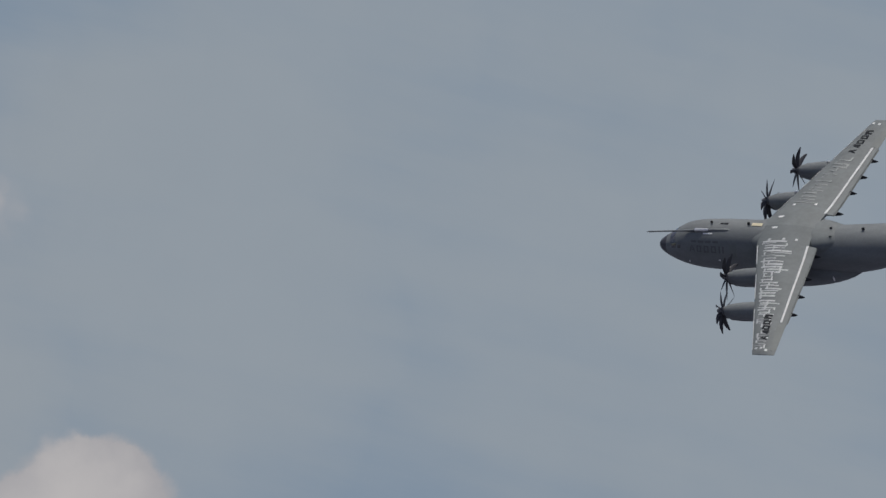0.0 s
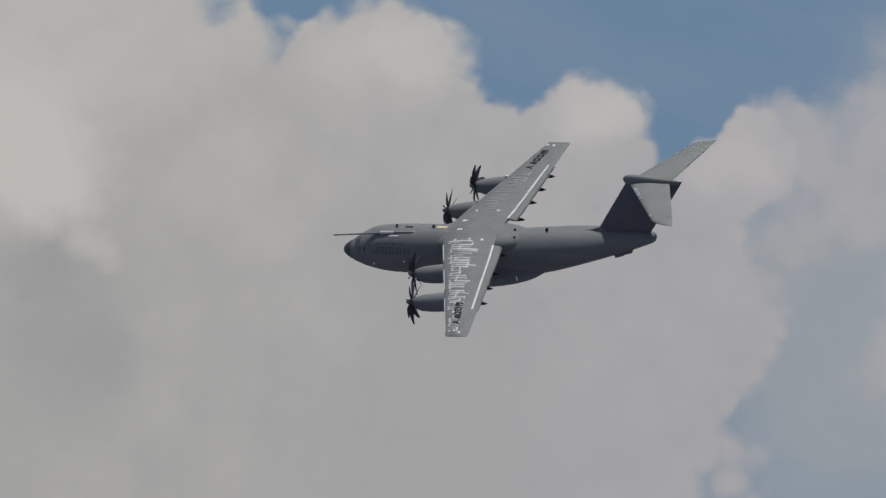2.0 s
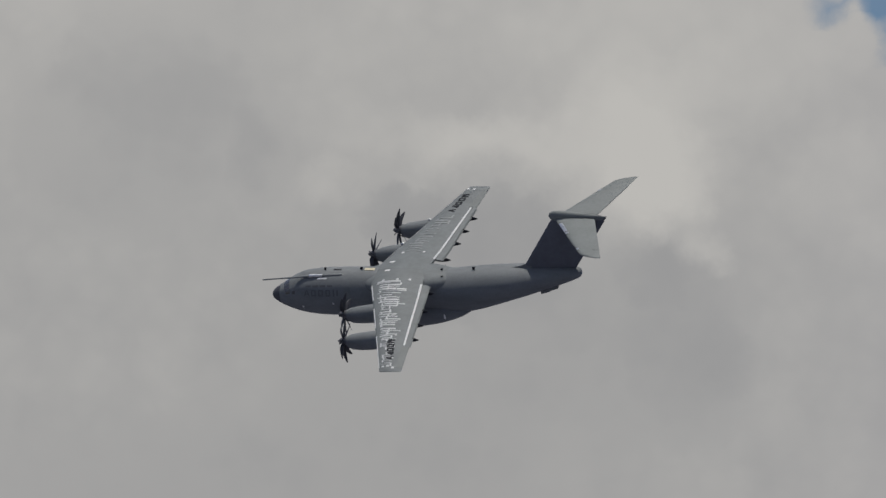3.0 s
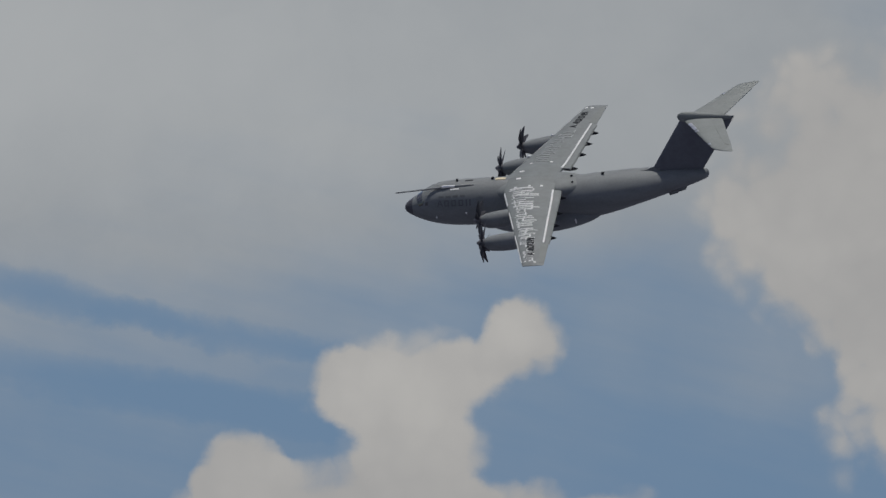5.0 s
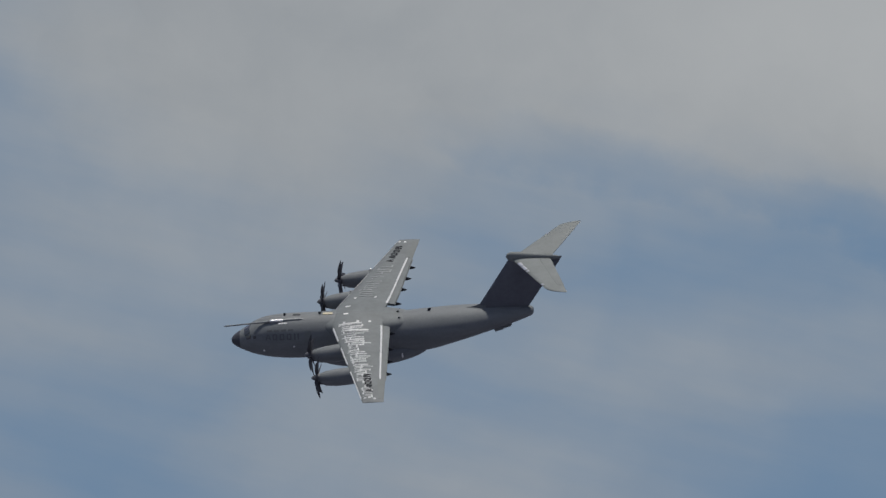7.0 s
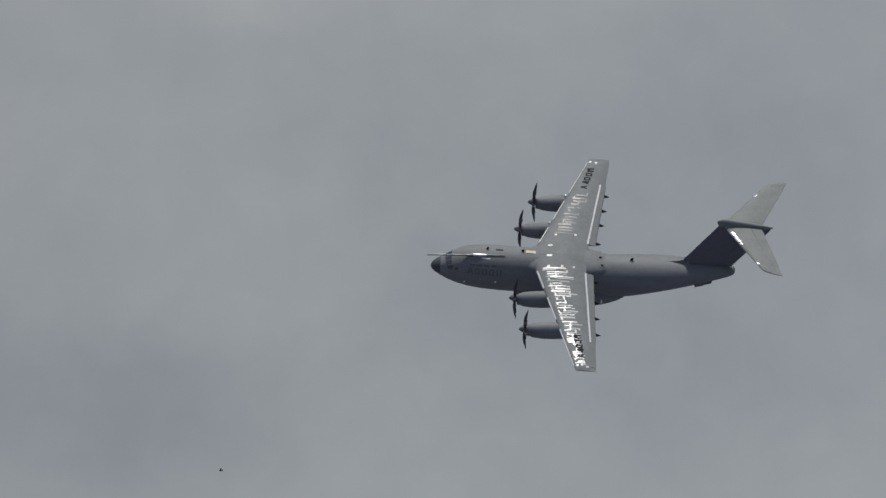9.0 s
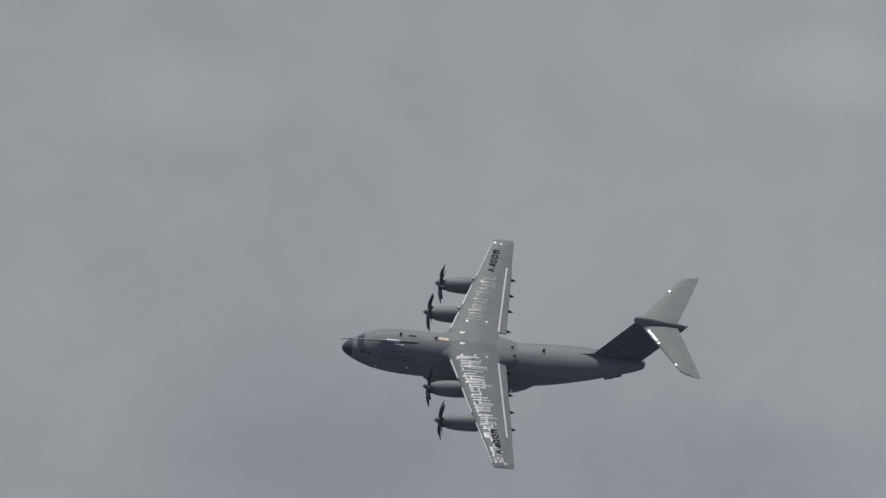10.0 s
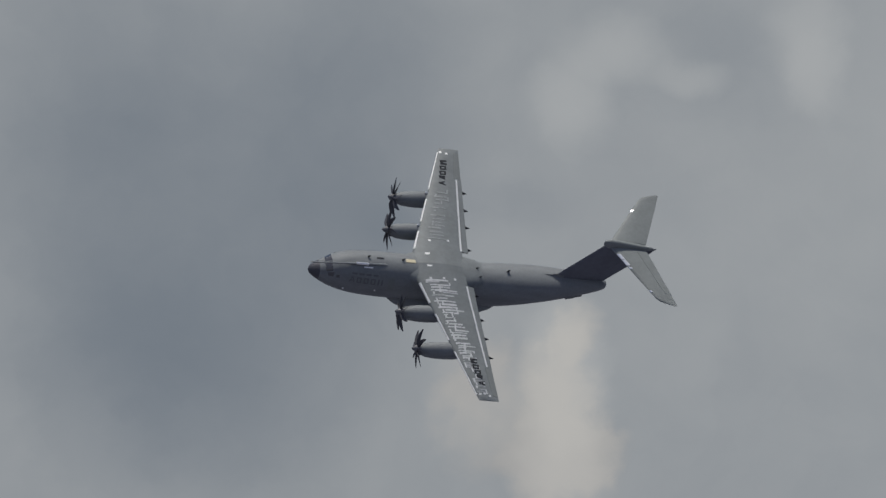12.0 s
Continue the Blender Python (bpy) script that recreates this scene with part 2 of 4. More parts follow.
def build_aircraft():
    ac = tagged(new("transport_aircraft"), "grey four-engined military turboprop transport aircraft with T-tail, banking in flight", "airplane")

    # fuselage
    bm = bmesh.new()
    xs = [-1.30, -1.7, -2.2, -2.8, -3.4, -4.0, -4.8] + [-5.6 - 1.15 * i for i in range(30)] + [-39.4, -39.8, -40.1, -40.19, -40.25]
    loft(bm, [fus_ring(x) for x in xs])
    fus = part("fuselage", bm, M_PAINT, ac)
    bm = bmesh.new()
    loft(bm, [fus_ring(x) for x in (-0.004, -0.05, -0.12, -0.25, -0.45, -0.7, -1.0, -1.30)])
    part("radome", bm, M_RADOME, fus, "black nose radome")
    for a0, a1, x0, x1, y0, y1 in ((-24, -2, -1.95, -1.9, -2.7, -2.75), (2, 24, -1.9, -1.95, -2.75, -2.7), (27, 46, -1.95, -2.05, -2.75, -2.8),
                                   (-46, -27, -2.05, -1.95, -2.8, -2.75), (50, 66, -2.2, -2.35, -3.0, -2.95), (-66, -50, -2.35, -2.2, -2.95, -3.0)):
        bm = bmesh.new()
        quad_patch(bm, fus_surf, [(x0, a0), (x1, a1), (y1, a1), (y0, a0)], 3, 3, 0.015)
        part("windscreen_pane", bm, M_SCREEN, fus, "coated glass cockpit pane")
    for x in (-3.25,):
        for s in (1, -1):
            bm = bmesh.new()
            quad_patch(bm, fus_surf, [(x, s * 58), (x - 0.45, s * 58), (x - 0.45, s * 68), (x, s * 68)], 2, 2, 0.012)
            part("side_window", bm, M_SCREEN, fus)
    for s in (1, -1):
        bm = bmesh.new()
        quad_patch(bm, fus_surf, [(-10.2, s * 52), (-11.1, s * 52), (-11.1, s * 86), (-10.2, s * 86)], 2, 4, 0.01)
        part("crew_door", bm, M_FLAP, fus)
    # markings on the port and starboard cheeks: plain shapes, and bars for a line of small writing
    for s in (1, -1):
        for i in range(5):
            x = -4.95 - 0.95 * i
            shapes = [[(0.0, 74), (0.18, 74), (0.44, 58), (0.30, 58)], [(0.62, 74), (0.8, 74), (0.5, 58), (0.36, 58)], [(0.2, 70), (0.62, 70), (0.58, 67), (0.26, 67)]] if i == 0 else \
                     [[(0.05, 74), (0.25, 74), (0.25, 58), (0.05, 58)], [(0.5, 74), (0.72, 74), (0.72, 58), (0.5, 58)]] if i == 4 else \
                     [[(0.05, 74), (0.2, 74), (0.2, 58), (0.05, 58)], [(0.5, 74), (0.66, 74), (0.66, 58), (0.5, 58)], [(0.05, 61), (0.66, 61), (0.66, 58), (0.05, 58)], [(0.05, 74), (0.66, 74), (0.66, 71), (0.05, 71)]]
            bm = bmesh.new()
            for sh in shapes:
                quad_patch(bm, fus_surf, [(x - a, s * b) for a, b in sh], 1, 2, 0.008, 0.01)
            part("marking", bm, M_FADED, fus, "faded dark marking")
        for i in range(4):
            bm = bmesh.new()
            x = -5.2 - 0.95 * i
            quad_patch(bm, fus_surf, [(x, s * 46), (x - 0.7, s * 46), (x - 0.7, s * 51), (x, s * 51)], 1, 2, 0.008, 0.01)
            part("marking_bar", bm, M_FADED, fus)
    # roof: blade aerials, hatch, grille, beacon
    for x, y, h, c in ((-7.35, -0.15, 0.34, 0.30), (-12.05, -0.1, 0.34, 0.34), (-22.3, -0.2, 0.30, 0.32), (-22.6, 1.1, 0.28, 0.3), (-22.1, -1.9, 0.34, 0.36), (-26.5, 0.05, 0.36, 0.38)):
        th = math.degrees(math.asin(y / 2.84)) * 1.0
        b = fus_at(x, th)
        bm = bmesh.new()
        loft(bm, [[b + Vector((dx + off, dy, z)) for dx, dy in ((c / 2, 0), (0, 0.07), (-c / 2, 0), (0, -0.07))] for z, off in ((-0.25, 0), (h * 0.6, -0.06), (h, -0.14))])
        part("blade_aerial", bm, M_MARK, fus, "small dark blade aerial")
    bm = bmesh.new()
    quad_patch(bm, fus_surf, [(-12.5, -7), (-13.8, -7), (-13.8, 3), (-12.5, 3)], 3, 3, 0.06)
    part("roof_hatch", bm, M_YELLOW, fus, "pale yellow life-raft hatch")
    bm = bmesh.new()
    quad_patch(bm, fus_surf, [(-8.5, -5), (-9.5, -5), (-9.5, 1), (-8.5, 1)], 3, 3, 0.015)
    part("roof_grille", bm, M_MARK, fus, "dark roof grille")
    for x, th in ((-8.7, 92), (-4.6, 106)):
        bm = bmesh.new()
        blob(bm, fus_at(x, th), (0.13, 0.08, 0.13), 10, 6)
        part("side_light", bm, M_WHITE, fus, "small white light")
    # strakes and ramp under the tail
    for sd in (1, -1):
        bm = bmesh.new()
        rings = []
        for x, h in ((-35.0, 0.10), (-35.12, 0.38), (-36.2, 0.42), (-36.25, 0.34), (-37.2, 0.36), (-37.35, 0.12)):
            p, q = fus_at(x, sd * 143), fus_at(x, sd * 146)
            out = Vector((0, sd * 0.52, -0.86))
            rings.append([p - out * 0.1, p + out * h, q + out * h, q - out * 0.1])
        loft(bm, rings)
        part("tail_strake", bm, M_PAINT, fus)
    bm = bmesh.new()
    quad_patch(bm, fus_surf, [(-27.0, 140), (-36.0, 135), (-36.0, 225), (-27.0, 220)], 9, 6, 0.015, 0.03)
    part("cargo_ramp", bm, M_PAINT, fus)
    # refuelling probe over the cockpit
    bm = bmesh.new()
    pts = [(-10.5, 0.75, 2.98, 0.05), (-9.6, 0.82, 3.12, 0.17), (-6.6, 0.95, 3.10, 0.17), (-5.4, 1.0, 3.05, 0.15), (-3.6, 1.05, 2.95, 0.11), (-1.0, 1.1, 2.80, 0.09), (0.2, 1.12, 2.73, 0.10), (0.55, 1.13, 2.71, 0.05)]
    rings = [[(x, y + r * math.cos(2 * math.pi * k / 10), z + r * math.sin(2 * math.pi * k / 10)) for k in range(10)] for x, y, z, r in pts]
    loft(bm, rings)
    probe = part("refuelling_probe", bm, M_PROBE, ac, "long grey refuelling probe above the cockpit")
    bm = bmesh.new()
    rings = [[(x, 0.955 + 0.02 * (x + 6.4) + 0.2 * math.cos(2 * math.pi * k / 12), 3.10 + 0.2 * math.sin(2 * math.pi * k / 12)) for k in range(12)] for x in (-7.3, -7.2, -5.7, -5.6)]
    loft(bm, rings)
    part("probe_collar", bm, M_METAL, probe, "white collar of the probe")

    bm = bmesh.new()
    quad_patch(bm, fus_surf, [(-6.7, 27), (-7.9, 27), (-7.9, 30.5), (-6.7, 30.5)], 3, 2, 0.02)
    part("roof_plate", bm, M_WHITE, fus, "small pale plate beside the probe")

    # wheel fairings
    for s in (1, -1):
        bm = bmesh.new()
        rings = []
        for i in range(17):
            f = i / 16
            x = -11.2 - 14.6 * f
            g = max(0.02, math.sin(math.pi * f ** 0.95)) ** 0.55
            rings.append([(x, s * (1.80 + g * 1.98 * math.cos(a)), -2.02 + 0.46 * f * f + g * 1.52 * math.sin(a)) for a in [2 * math.pi * k / 20 for k in range(20)]])
        loft(bm, rings)
        sp = part("wheel_fairing", bm, M_PAINT, ac)
        bm = bmesh.new()
        blob(bm, (-22.9, s * 3.42, -1.5), (0.12, 0.06, 0.38), 8, 6)
        part("vent_light", bm, M_WHITE, sp, "small pale vent")

    # fairing where the wing crosses the fuselage
    bm = bmesh.new()
    rings = []
    for i in range(29):
        x = -11.2 - 17.0 * i / 28
        g = min(1.0, (-11.2 - x) / 3.2) ** 0.5 if x > -19.5 else 0.5 + 0.5 * math.cos(math.pi * min(1.0, (-19.5 - x) / 8.6))
        hw, top = 0.7 + 2.15 * g, 2.45 + 0.76 * g
        rings.append([(x, hw * math.sin(a), 1.2 + (top - 1.2) * max(0.0, math.cos(a)) ** 0.5) for a in [math.pi * (k / 24 - 0.5) for k in range(25)]])
    loft(bm, rings)
    part("wing_fairing", bm, M_WING, ac, sharp=60)

    # wings
    for s in (1, -1):
        nm = "port" if s > 0 else "starboard"
        bm = bmesh.new()
        ys = [0, 1.5, 2.8, 2.94, 2.95, 5, 7, 9, 11, 12.85, 14.5, 16, 17.5, 19, 20.5, 21.2, 21.4]
        rings = []
        for y in ys:
            r = wing_ring(s * y, 0.885 if y < 2.945 else 1.0)
            if y > 21.1:
                mid = Vector((0, 0, wing_mid(y)))
                r = [Vector((p.x, p.y, mid.z + (p.z - mid.z) * (0.75 if y < 21.3 else 0.25))) for p in r]
            rings.append(r)
        loft(bm, rings)
        wing = part("wing", bm, M_WING, ac, "grey high-mounted wing with bright chordwise strips")
        # leading edge strips between the engines and towards the tip: their reflection painted white
        for y0, y1 in ((2.95, 6.1), (7.9, 12.0), (13.8, 20.6)):
            bm = bmesh.new()
            rings = []
            for i in range(6):
                y = y0 + (y1 - y0) * i / 5
                c = le_x(y) - te_x(y)
                row = []
                for u, sd in ((0.030, 1), (0.018, 1), (0.007, 1), (0.0, 1), (0.006, -1), (0.02, -1)):
                    p = wing_at(le_x(y) - u * c, y, sd)
                    row.append(Vector((p.x + 0.02, s * y, p.z + (0.022 if sd > 0 else -0.015))))
                rings.append(row)
            loft(bm, rings)
            part("leading_edge", bm, M_WHITE, wing, "leading edge strip with its bright reflection painted white")
        # flaps and aileron, each set off by a bright slot whose glint is painted
        for name, y0, y1, f0 in (("inboard_flap", 2.95, 9.3, 0), ("outboard_flap", 9.4, 15.9, 0), ("aileron", 16.1, 20.7, 0.24)):
            bm = bmesh.new()
            rings = []
            for i in range(7):
                y = y0 + (y1 - y0) * i / 6
                c = le_x(y) - te_x(y)
                w = f0 * c if f0 else flap_chord(y)
                drop = 0.16 if "flap" in name else 0.02
                row = []
                for q in (0.0, 0.15, 0.5, 1.0):
                    p = wing_at(te_x(y) + w * (1 - q), y, 1)
                    row.append(Vector((p.x - 0.10 * q * (drop > 0.1), s * y, p.z + 0.03 - drop * q)))
                low = [Vector((p.x, p.y, p.z - 0.14 + 0.1 * k / 3)) for k, p in enumerate(row)]
                rings.append(row + low[::-1])
            loft(bm, rings)
            part(name, bm, M_FLAP, wing)
        # the slot edge's specular line, put on as pale paint
        for y0, y1 in ((2.95, 9.33), (9.37, 15.9)):
            bm = bmesh.new()
            xa, xb = te_x(y0) + flap_chord(y0), te_x(y1) + flap_chord(y1)
            quad_patch(bm, wing_surf, [(xa + 0.27, s * y0), (xb + 0.23, s * y1), (xb + 0.02, s * y1), (xa + 0.02, s * y0)], 6, 1, 0.05, 0.03)
            part("flap_slot", bm, M_SLOT_GLINT, wing, "pale line ahead of the flap, the slot's glint painted on")
        for y in (3.9, 7.85, 10.9, 14.0):
            bm = bmesh.new()
            x0 = te_x(y)
            z0 = wing_mid(y)
            rings = []
            for f, r in ((0, 0.03), (0.12, 0.2), (0.45, 0.27), (0.8, 0.17), (1, 0.03)):
                rings.append([(x0 + 1.3 - 2.05 * f, s * y + r * 0.75 * math.cos(a), z0 - 0.25 - 0.12 * f + r * 1.2 * math.sin(a)) for a in [2 * math.pi * k / 12 for k in range(12)]])
            loft(bm, rings)
            part("flap_track_fairing", bm, M_MARK, wing, "dark flap track fairing")
        # chordwise strips over the ribs
        rng = random.Random(7 if s > 0 else 8)
        y = 2.6 if s > 0 else 4.6
        y_end = 20.2 if s > 0 else 13.4
        while y < y_end:
            c = le_x(y) - te_x(y)
            a, b = (0.12, 0.63) if s > 0 else (0.21, 0.58)
            if y > 13.5:
                a, b = 0.12, 0.56
            a += rng.uniform(-0.02, 0.06)
            b += rng.uniform(-0.13, 0.03)
            w = rng.uniform(0.12, 0.26) if s > 0 else rng.uniform(0.16, 0.34)
            if s < 0 and rng.random() < 0.16:
                y += 0.9
                continue
            sk = 0.05
            cuts = [a] + sorted(rng.uniform(a + 0.04, b - 0.04) for _ in range(rng.choice((0, 1, 1, 2)))) + [b]
            for f0, f1 in zip(cuts[:-1], cuts[1:]):
                if len(cuts) > 2 and rng.random() < 0.2:
                    continue
                f1 -= 0.012 if f1 < b else 0.0
                wv = w * rng.uniform(0.7, 1.35)
                bm = bmesh.new()
                quad_patch(bm, wing_surf, [(le_x(y) - f0 * c, s * y), (le_x(y) - f1 * c, s * (y - sk)), (le_x(y) - f1 * c, s * (y + wv - sk)), (le_x(y) - f0 * c, s * (y + wv))], 4, 1, 0.020 + rng.uniform(0, 0.012), 0.03)
                part("rib_strip", bm, (M_GLINT if y > 14.8 else M_TAPE if rng.random() < 0.6 else M_RIB) if s > 0 else M_SEAL, wing)
            if rng.random() < (0.9 if s > 0 else 0.4):
                f = rng.choice((a + 0.01, a + 0.02, a + 0.14, (a + b) / 2, b - 0.05))
                step = rng.uniform(0.35, 0.85)
                bm = bmesh.new()
                x = le_x(y) - f * c
                quad_patch(bm, wing_surf, [(x, s * y), (x - 0.20, s * y), (x - 0.20 - 0.2 * step, s * (y + step)), (x - 0.2 * step, s * (y + step))], 1, 2, 0.026, 0.03)
                part("strip_link", bm, M_TAPE if s > 0 else M_SEAL, wing)
            y += rng.uniform(0.32, 0.52) if s > 0 else rng.uniform(0.5, 0.8)
        for x, yy in (((-15.6, 2.4), (-18.95, 2.25), (-17.4, 2.3), (-20.3, 20.5), (-20.9, 20.4), (-21.6, 20.7)) if s > 0 else ((-16.3, 4.2), (-18.9, 4.5), (-20.2, 20.6), (-21.0, 20.4), (-15.6, 1.7))):
            bm = bmesh.new()
            quad_patch(bm, wing_surf, [(x + 0.16, s * (yy - 0.16)), (x - 0.16, s * (yy - 0.16)), (x - 0.16, s * (yy + 0.16)), (x + 0.16, s * (yy + 0.16))], 1, 1, 0.012, 0.03)
            part("skin_patch", bm, M_TAPE if s > 0 else M_WHITE, wing, "small bright skin patch")
        if s > 0:
            for yy in (-1.75, 0.45):
                bm = bmesh.new()
                quad_patch(bm, wing_surf, [(-15.3, yy - 0.13), (-15.95, yy - 0.13), (-15.95, yy + 0.13), (-15.3, yy + 0.13)], 2, 1, 0.02, 0.03)
                part("walkway_plate", bm, M_WHITE, wing, "small white plate on the wing")
        # dark marking of plain shapes near the tip
        for i in range(5):
            # starts inboard to starboard, at the tip to port, with its top forward
            yy = (19.1 - 0.86 * i) if s > 0 else -(14.55 + 0.94 * i)
            xm = (le_x(yy) + te_x(yy)) / 2 + (0.50 if s < 0 else 0.30)
            h = 0.44
            d = -1  # reading towards starboard
            if i == 0:
                sh = [[(0, -h), (0.16, -h), (0.44, h), (0.28, h)], [(0.72, -h), (0.56, -h), (0.28, h), (0.44, h)], [(0.2, -0.2), (0.55, -0.2), (0.5, 0.0), (0.25, 0.0)]]
            elif i == 1:
                sh = [[(0.1, -0.35), (0.75, -0.35), (0.75, h), (0.45, h)], [(0.45, -h), (0.75, -h), (0.75, -0.30), (0.45, -0.30)]]
            elif i == 4:
                sh = [[(0, -h), (0.28, -h), (0.28, h), (0, h)], [(0.52, -h), (0.8, -h), (0.8, h), (0.52, h)], [(0.25, 0.0), (0.55, 0.0), (0.55, h), (0.25, h)]]
            else:
                sh = [[(0, -h), (0.2, -h), (0.2, h), (0, h)], [(0.5, -h), (0.7, -h), (0.7, h), (0.5, h)], [(0.2, -h), (0.5, -h), (0.5, -h + 0.22), (0.2, -h + 0.22)], [(0.2, h - 0.22), (0.5, h - 0.22), (0.5, h), (0.2, h)]]
            bm = bmesh.new()
            for q in sh:
                quad_patch(bm, wing_surf, [(xm + b, yy + d * a) for a, b in q], 1, 1, 0.046, 0.03)
            part("wing_marking", bm, M_MARK, wing, "dark painted marking")
        # engines
        for j, (px, py, pz) in enumerate(((-10.66, 6.97, 1.25), (-12.25, 12.85, 1.09))):
            bm = bmesh.new()
            xe = le_x(py) - 2.6
            rings = []
            n0 = px - 1.18
            for f, ry, rt, rb in ((0.0, 0.56, 0.56, 0.70), (0.03, 0.68, 0.64, 0.92), (0.12, 0.90, 0.82, 1.14), (0.3, 1.05, 0.99, 1.22), (0.5, 1.11, 1.14, 1.18), (0.7, 1.08, 1.20, 1.02), (0.85, 0.90, 1.10, 0.72), (1.0, 0.46, 0.8, 0.15)):
                x = n0 + (xe - n0) * f
                zc = pz + 0.12 * f
                rings.append([(x, s * py + ry * math.sin(a), zc + (rt if math.cos(a) > 0 else rb) * math.cos(a)) for a in [2 * math.pi * k / 24 for k in range(24)]])
            loft(bm, rings)
            nac = part("engine_nacelle", bm, M_PAINT, ac)
            bm = bmesh.new()
            rings = [[(n0 + dx, s * py + r * 1.25 * math.sin(a), pz - 0.62 + r * 0.62 * math.cos(a)) for a in [2 * math.pi * k / 16 for k in range(16)]] for dx, r in ((0.04, 0.26), (0.10, 0.34), (0.0, 0.42), (-0.5, 0.44))]
            loft(bm, rings)
            part("air_intake", bm, M_RADOME, nac, "dark chin intake")
            bm = bmesh.new()
            rod(bm, (le_x(py) - 1.7, s * (py + 0.55), pz + 0.05), (le_x(py) - 2.8, s * (py + 0.68), pz - 0.05), 0.30, 0.25, 12)
            part("exhaust_pipe", bm, M_EXHAUST, nac, "sooty exhaust pipe")
            if s < 0:
                bm = bmesh.new()
                blob(bm, (le_x(py) + 0.06, s * (py + 0.18), wing_mid(py) + 0.16), (0.26, 0.15, 0.13), 8, 6)
                part("bright_strake", bm, M_METAL, nac, "bright metal strake beside the engine")
            PROPS.append(build_propeller(ac, (px, s * py, pz), hand=(1 if (j == 0) == (s > 0) else -1)))

    # fin, bullet, tailplane
    def fin_ring(z, xl, xt, th, k=10):
        c = xl - xt
        us = [(1 - math.cos(math.pi * i / k)) / 2 for i in range(k + 1)]
        return [Vector((xl - u * c, th * c * foil(u), z)) for u in us] + [Vector((xl - u * c, -th * c * foil(u), z)) for u in us[-2:0:-1]]
    bm = bmesh.new()
    rings = []
    for i in range(9):
        f = i / 8
        z = 2.75 + 7.75 * f
        rings.append(fin_ring(z, -32.55 - 5.35 * f, -39.30 - 5.55 * f, 0.085))
    loft(bm, rings)
    fin = part("fin", bm, M_FIN_SHADED, ac, "tall swept grey tail fin")
    bm = bmesh.new()
    rings = []
    for i in range(9):
        f = (0.55 + 6.5 * i / 8) / 7.75
        z = 2.75 + 7.75 * f
        xl, xt = -32.55 - 5.35 * f, -39.30 - 5.55 * f
        c = xl - xt
        row = [Vector((xl - u * c, 0.085 * c * foil(u) + 0.025, z)) for u in (0.70, 0.80, 0.90, 1.0)]
        row[-1].x -= 0.04
        rings.append(row + [Vector((p.x, -p.y, p.z)) for p in row[::-1]])
    loft(bm, rings)
    part("rudder", bm, M_FIN_SHADED, fin)
    bm = bmesh.new()
    rings = []
    for f in [i / 10 for i in range(11)]:
        x = -31.5 - 2.6 * f
        hw = 0.06 + 0.30 * f
        zt = 3.44 + 0.85 * f ** 1.8
        rings.append([(x, hw, 2.9), (x, hw * 0.8, 2.9 + (zt - 2.9) * 0.5), (x, hw * 0.25, zt), (x, -hw * 0.25, zt), (x, -hw * 0.8, 2.9 + (zt - 2.9) * 0.5), (x, -hw, 2.9)])
    loft(bm, rings)
    part("dorsal_fillet", bm, M_PAINT, fin)
    bm = bmesh.new()
    rings = []
    for f, ry, rz in ((0, 0.03, 0.05), (0.025, 0.28, 0.42), (0.10, 0.46, 0.68), (0.25, 0.54, 0.70), (0.5, 0.46, 0.55), (0.75, 0.33, 0.40), (0.92, 0.22, 0.30), (1, 0.05, 0.08)):
        x = -37.45 - 7.2 * f
        zc = 10.72 - 0.42 * f
        rings.append([(x, ry * math.sin(a), zc + rz * math.cos(a)) for a in [2 * math.pi * k / 18 for k in range(18)]])
    loft(bm, rings)
    part("bullet_fairing", bm, M_TAIL, ac, "grey bullet fairing at the top of the fin")
    for s in (1, -1):
        bm = bmesh.new()
        rings = []
        for y in (0.0, 1.0, 2.5, 4.5, 6.5, 8.1, 8.5, 8.85, 9.1, 9.27, 9.38, 9.42):
            xl = -38.10 - 0.645 * y if y <= 8.1 else -43.32 - 0.645 * (y - 8.1) - 1.75 * ((y - 8.1) / 1.32) ** 3
            xt = -43.20 - 0.340 * y
            xl = max(xl, xt + 0.12)
            c = xl - xt
            us = [(1 - math.cos(math.pi * i / 10)) / 2 for i in range(11)]
            th = 0.10 if y < 9 else 0.07
            up = [Vector((xl - u * c, s * y, 10.38 + 0.5 * th * c * foil(u) * 2)) for u in us]
            lo = [Vector((xl - u * c, s * y, 10.36 - 0.5 * th * c * foil(u) * 2)) for u in us]
            rings.append(up + lo[-1:0:-1])
        loft(bm, rings)
        st = part("tailplane", bm, M_TAIL, ac, "swept grey tailplane with rounded tip")
        bm = bmesh.new()
        rings = []
        for y in (0.7, 2.5, 4.5, 6.5, 7.6):
            xl = -38.10 - 0.645 * y
            xt = -43.20 - 0.340 * y
            c = xl - xt
            up = [Vector((xl - u * c, s * y, 10.38 + 0.10 * c * foil(u) + 0.025)) for u in (0.70, 0.85, 1.0)]
            lo = [Vector((xl - u * c, s * y, 10.36 - 0.10 * c * foil(u) - 0.025)) for u in (1.0, 0.85, 0.70)]
            up[-1].x -= 0.03
            lo[0].x -= 0.03
            rings.append(up + lo)
        loft(bm, rings)
        part("elevator", bm, M_TAIL, st)
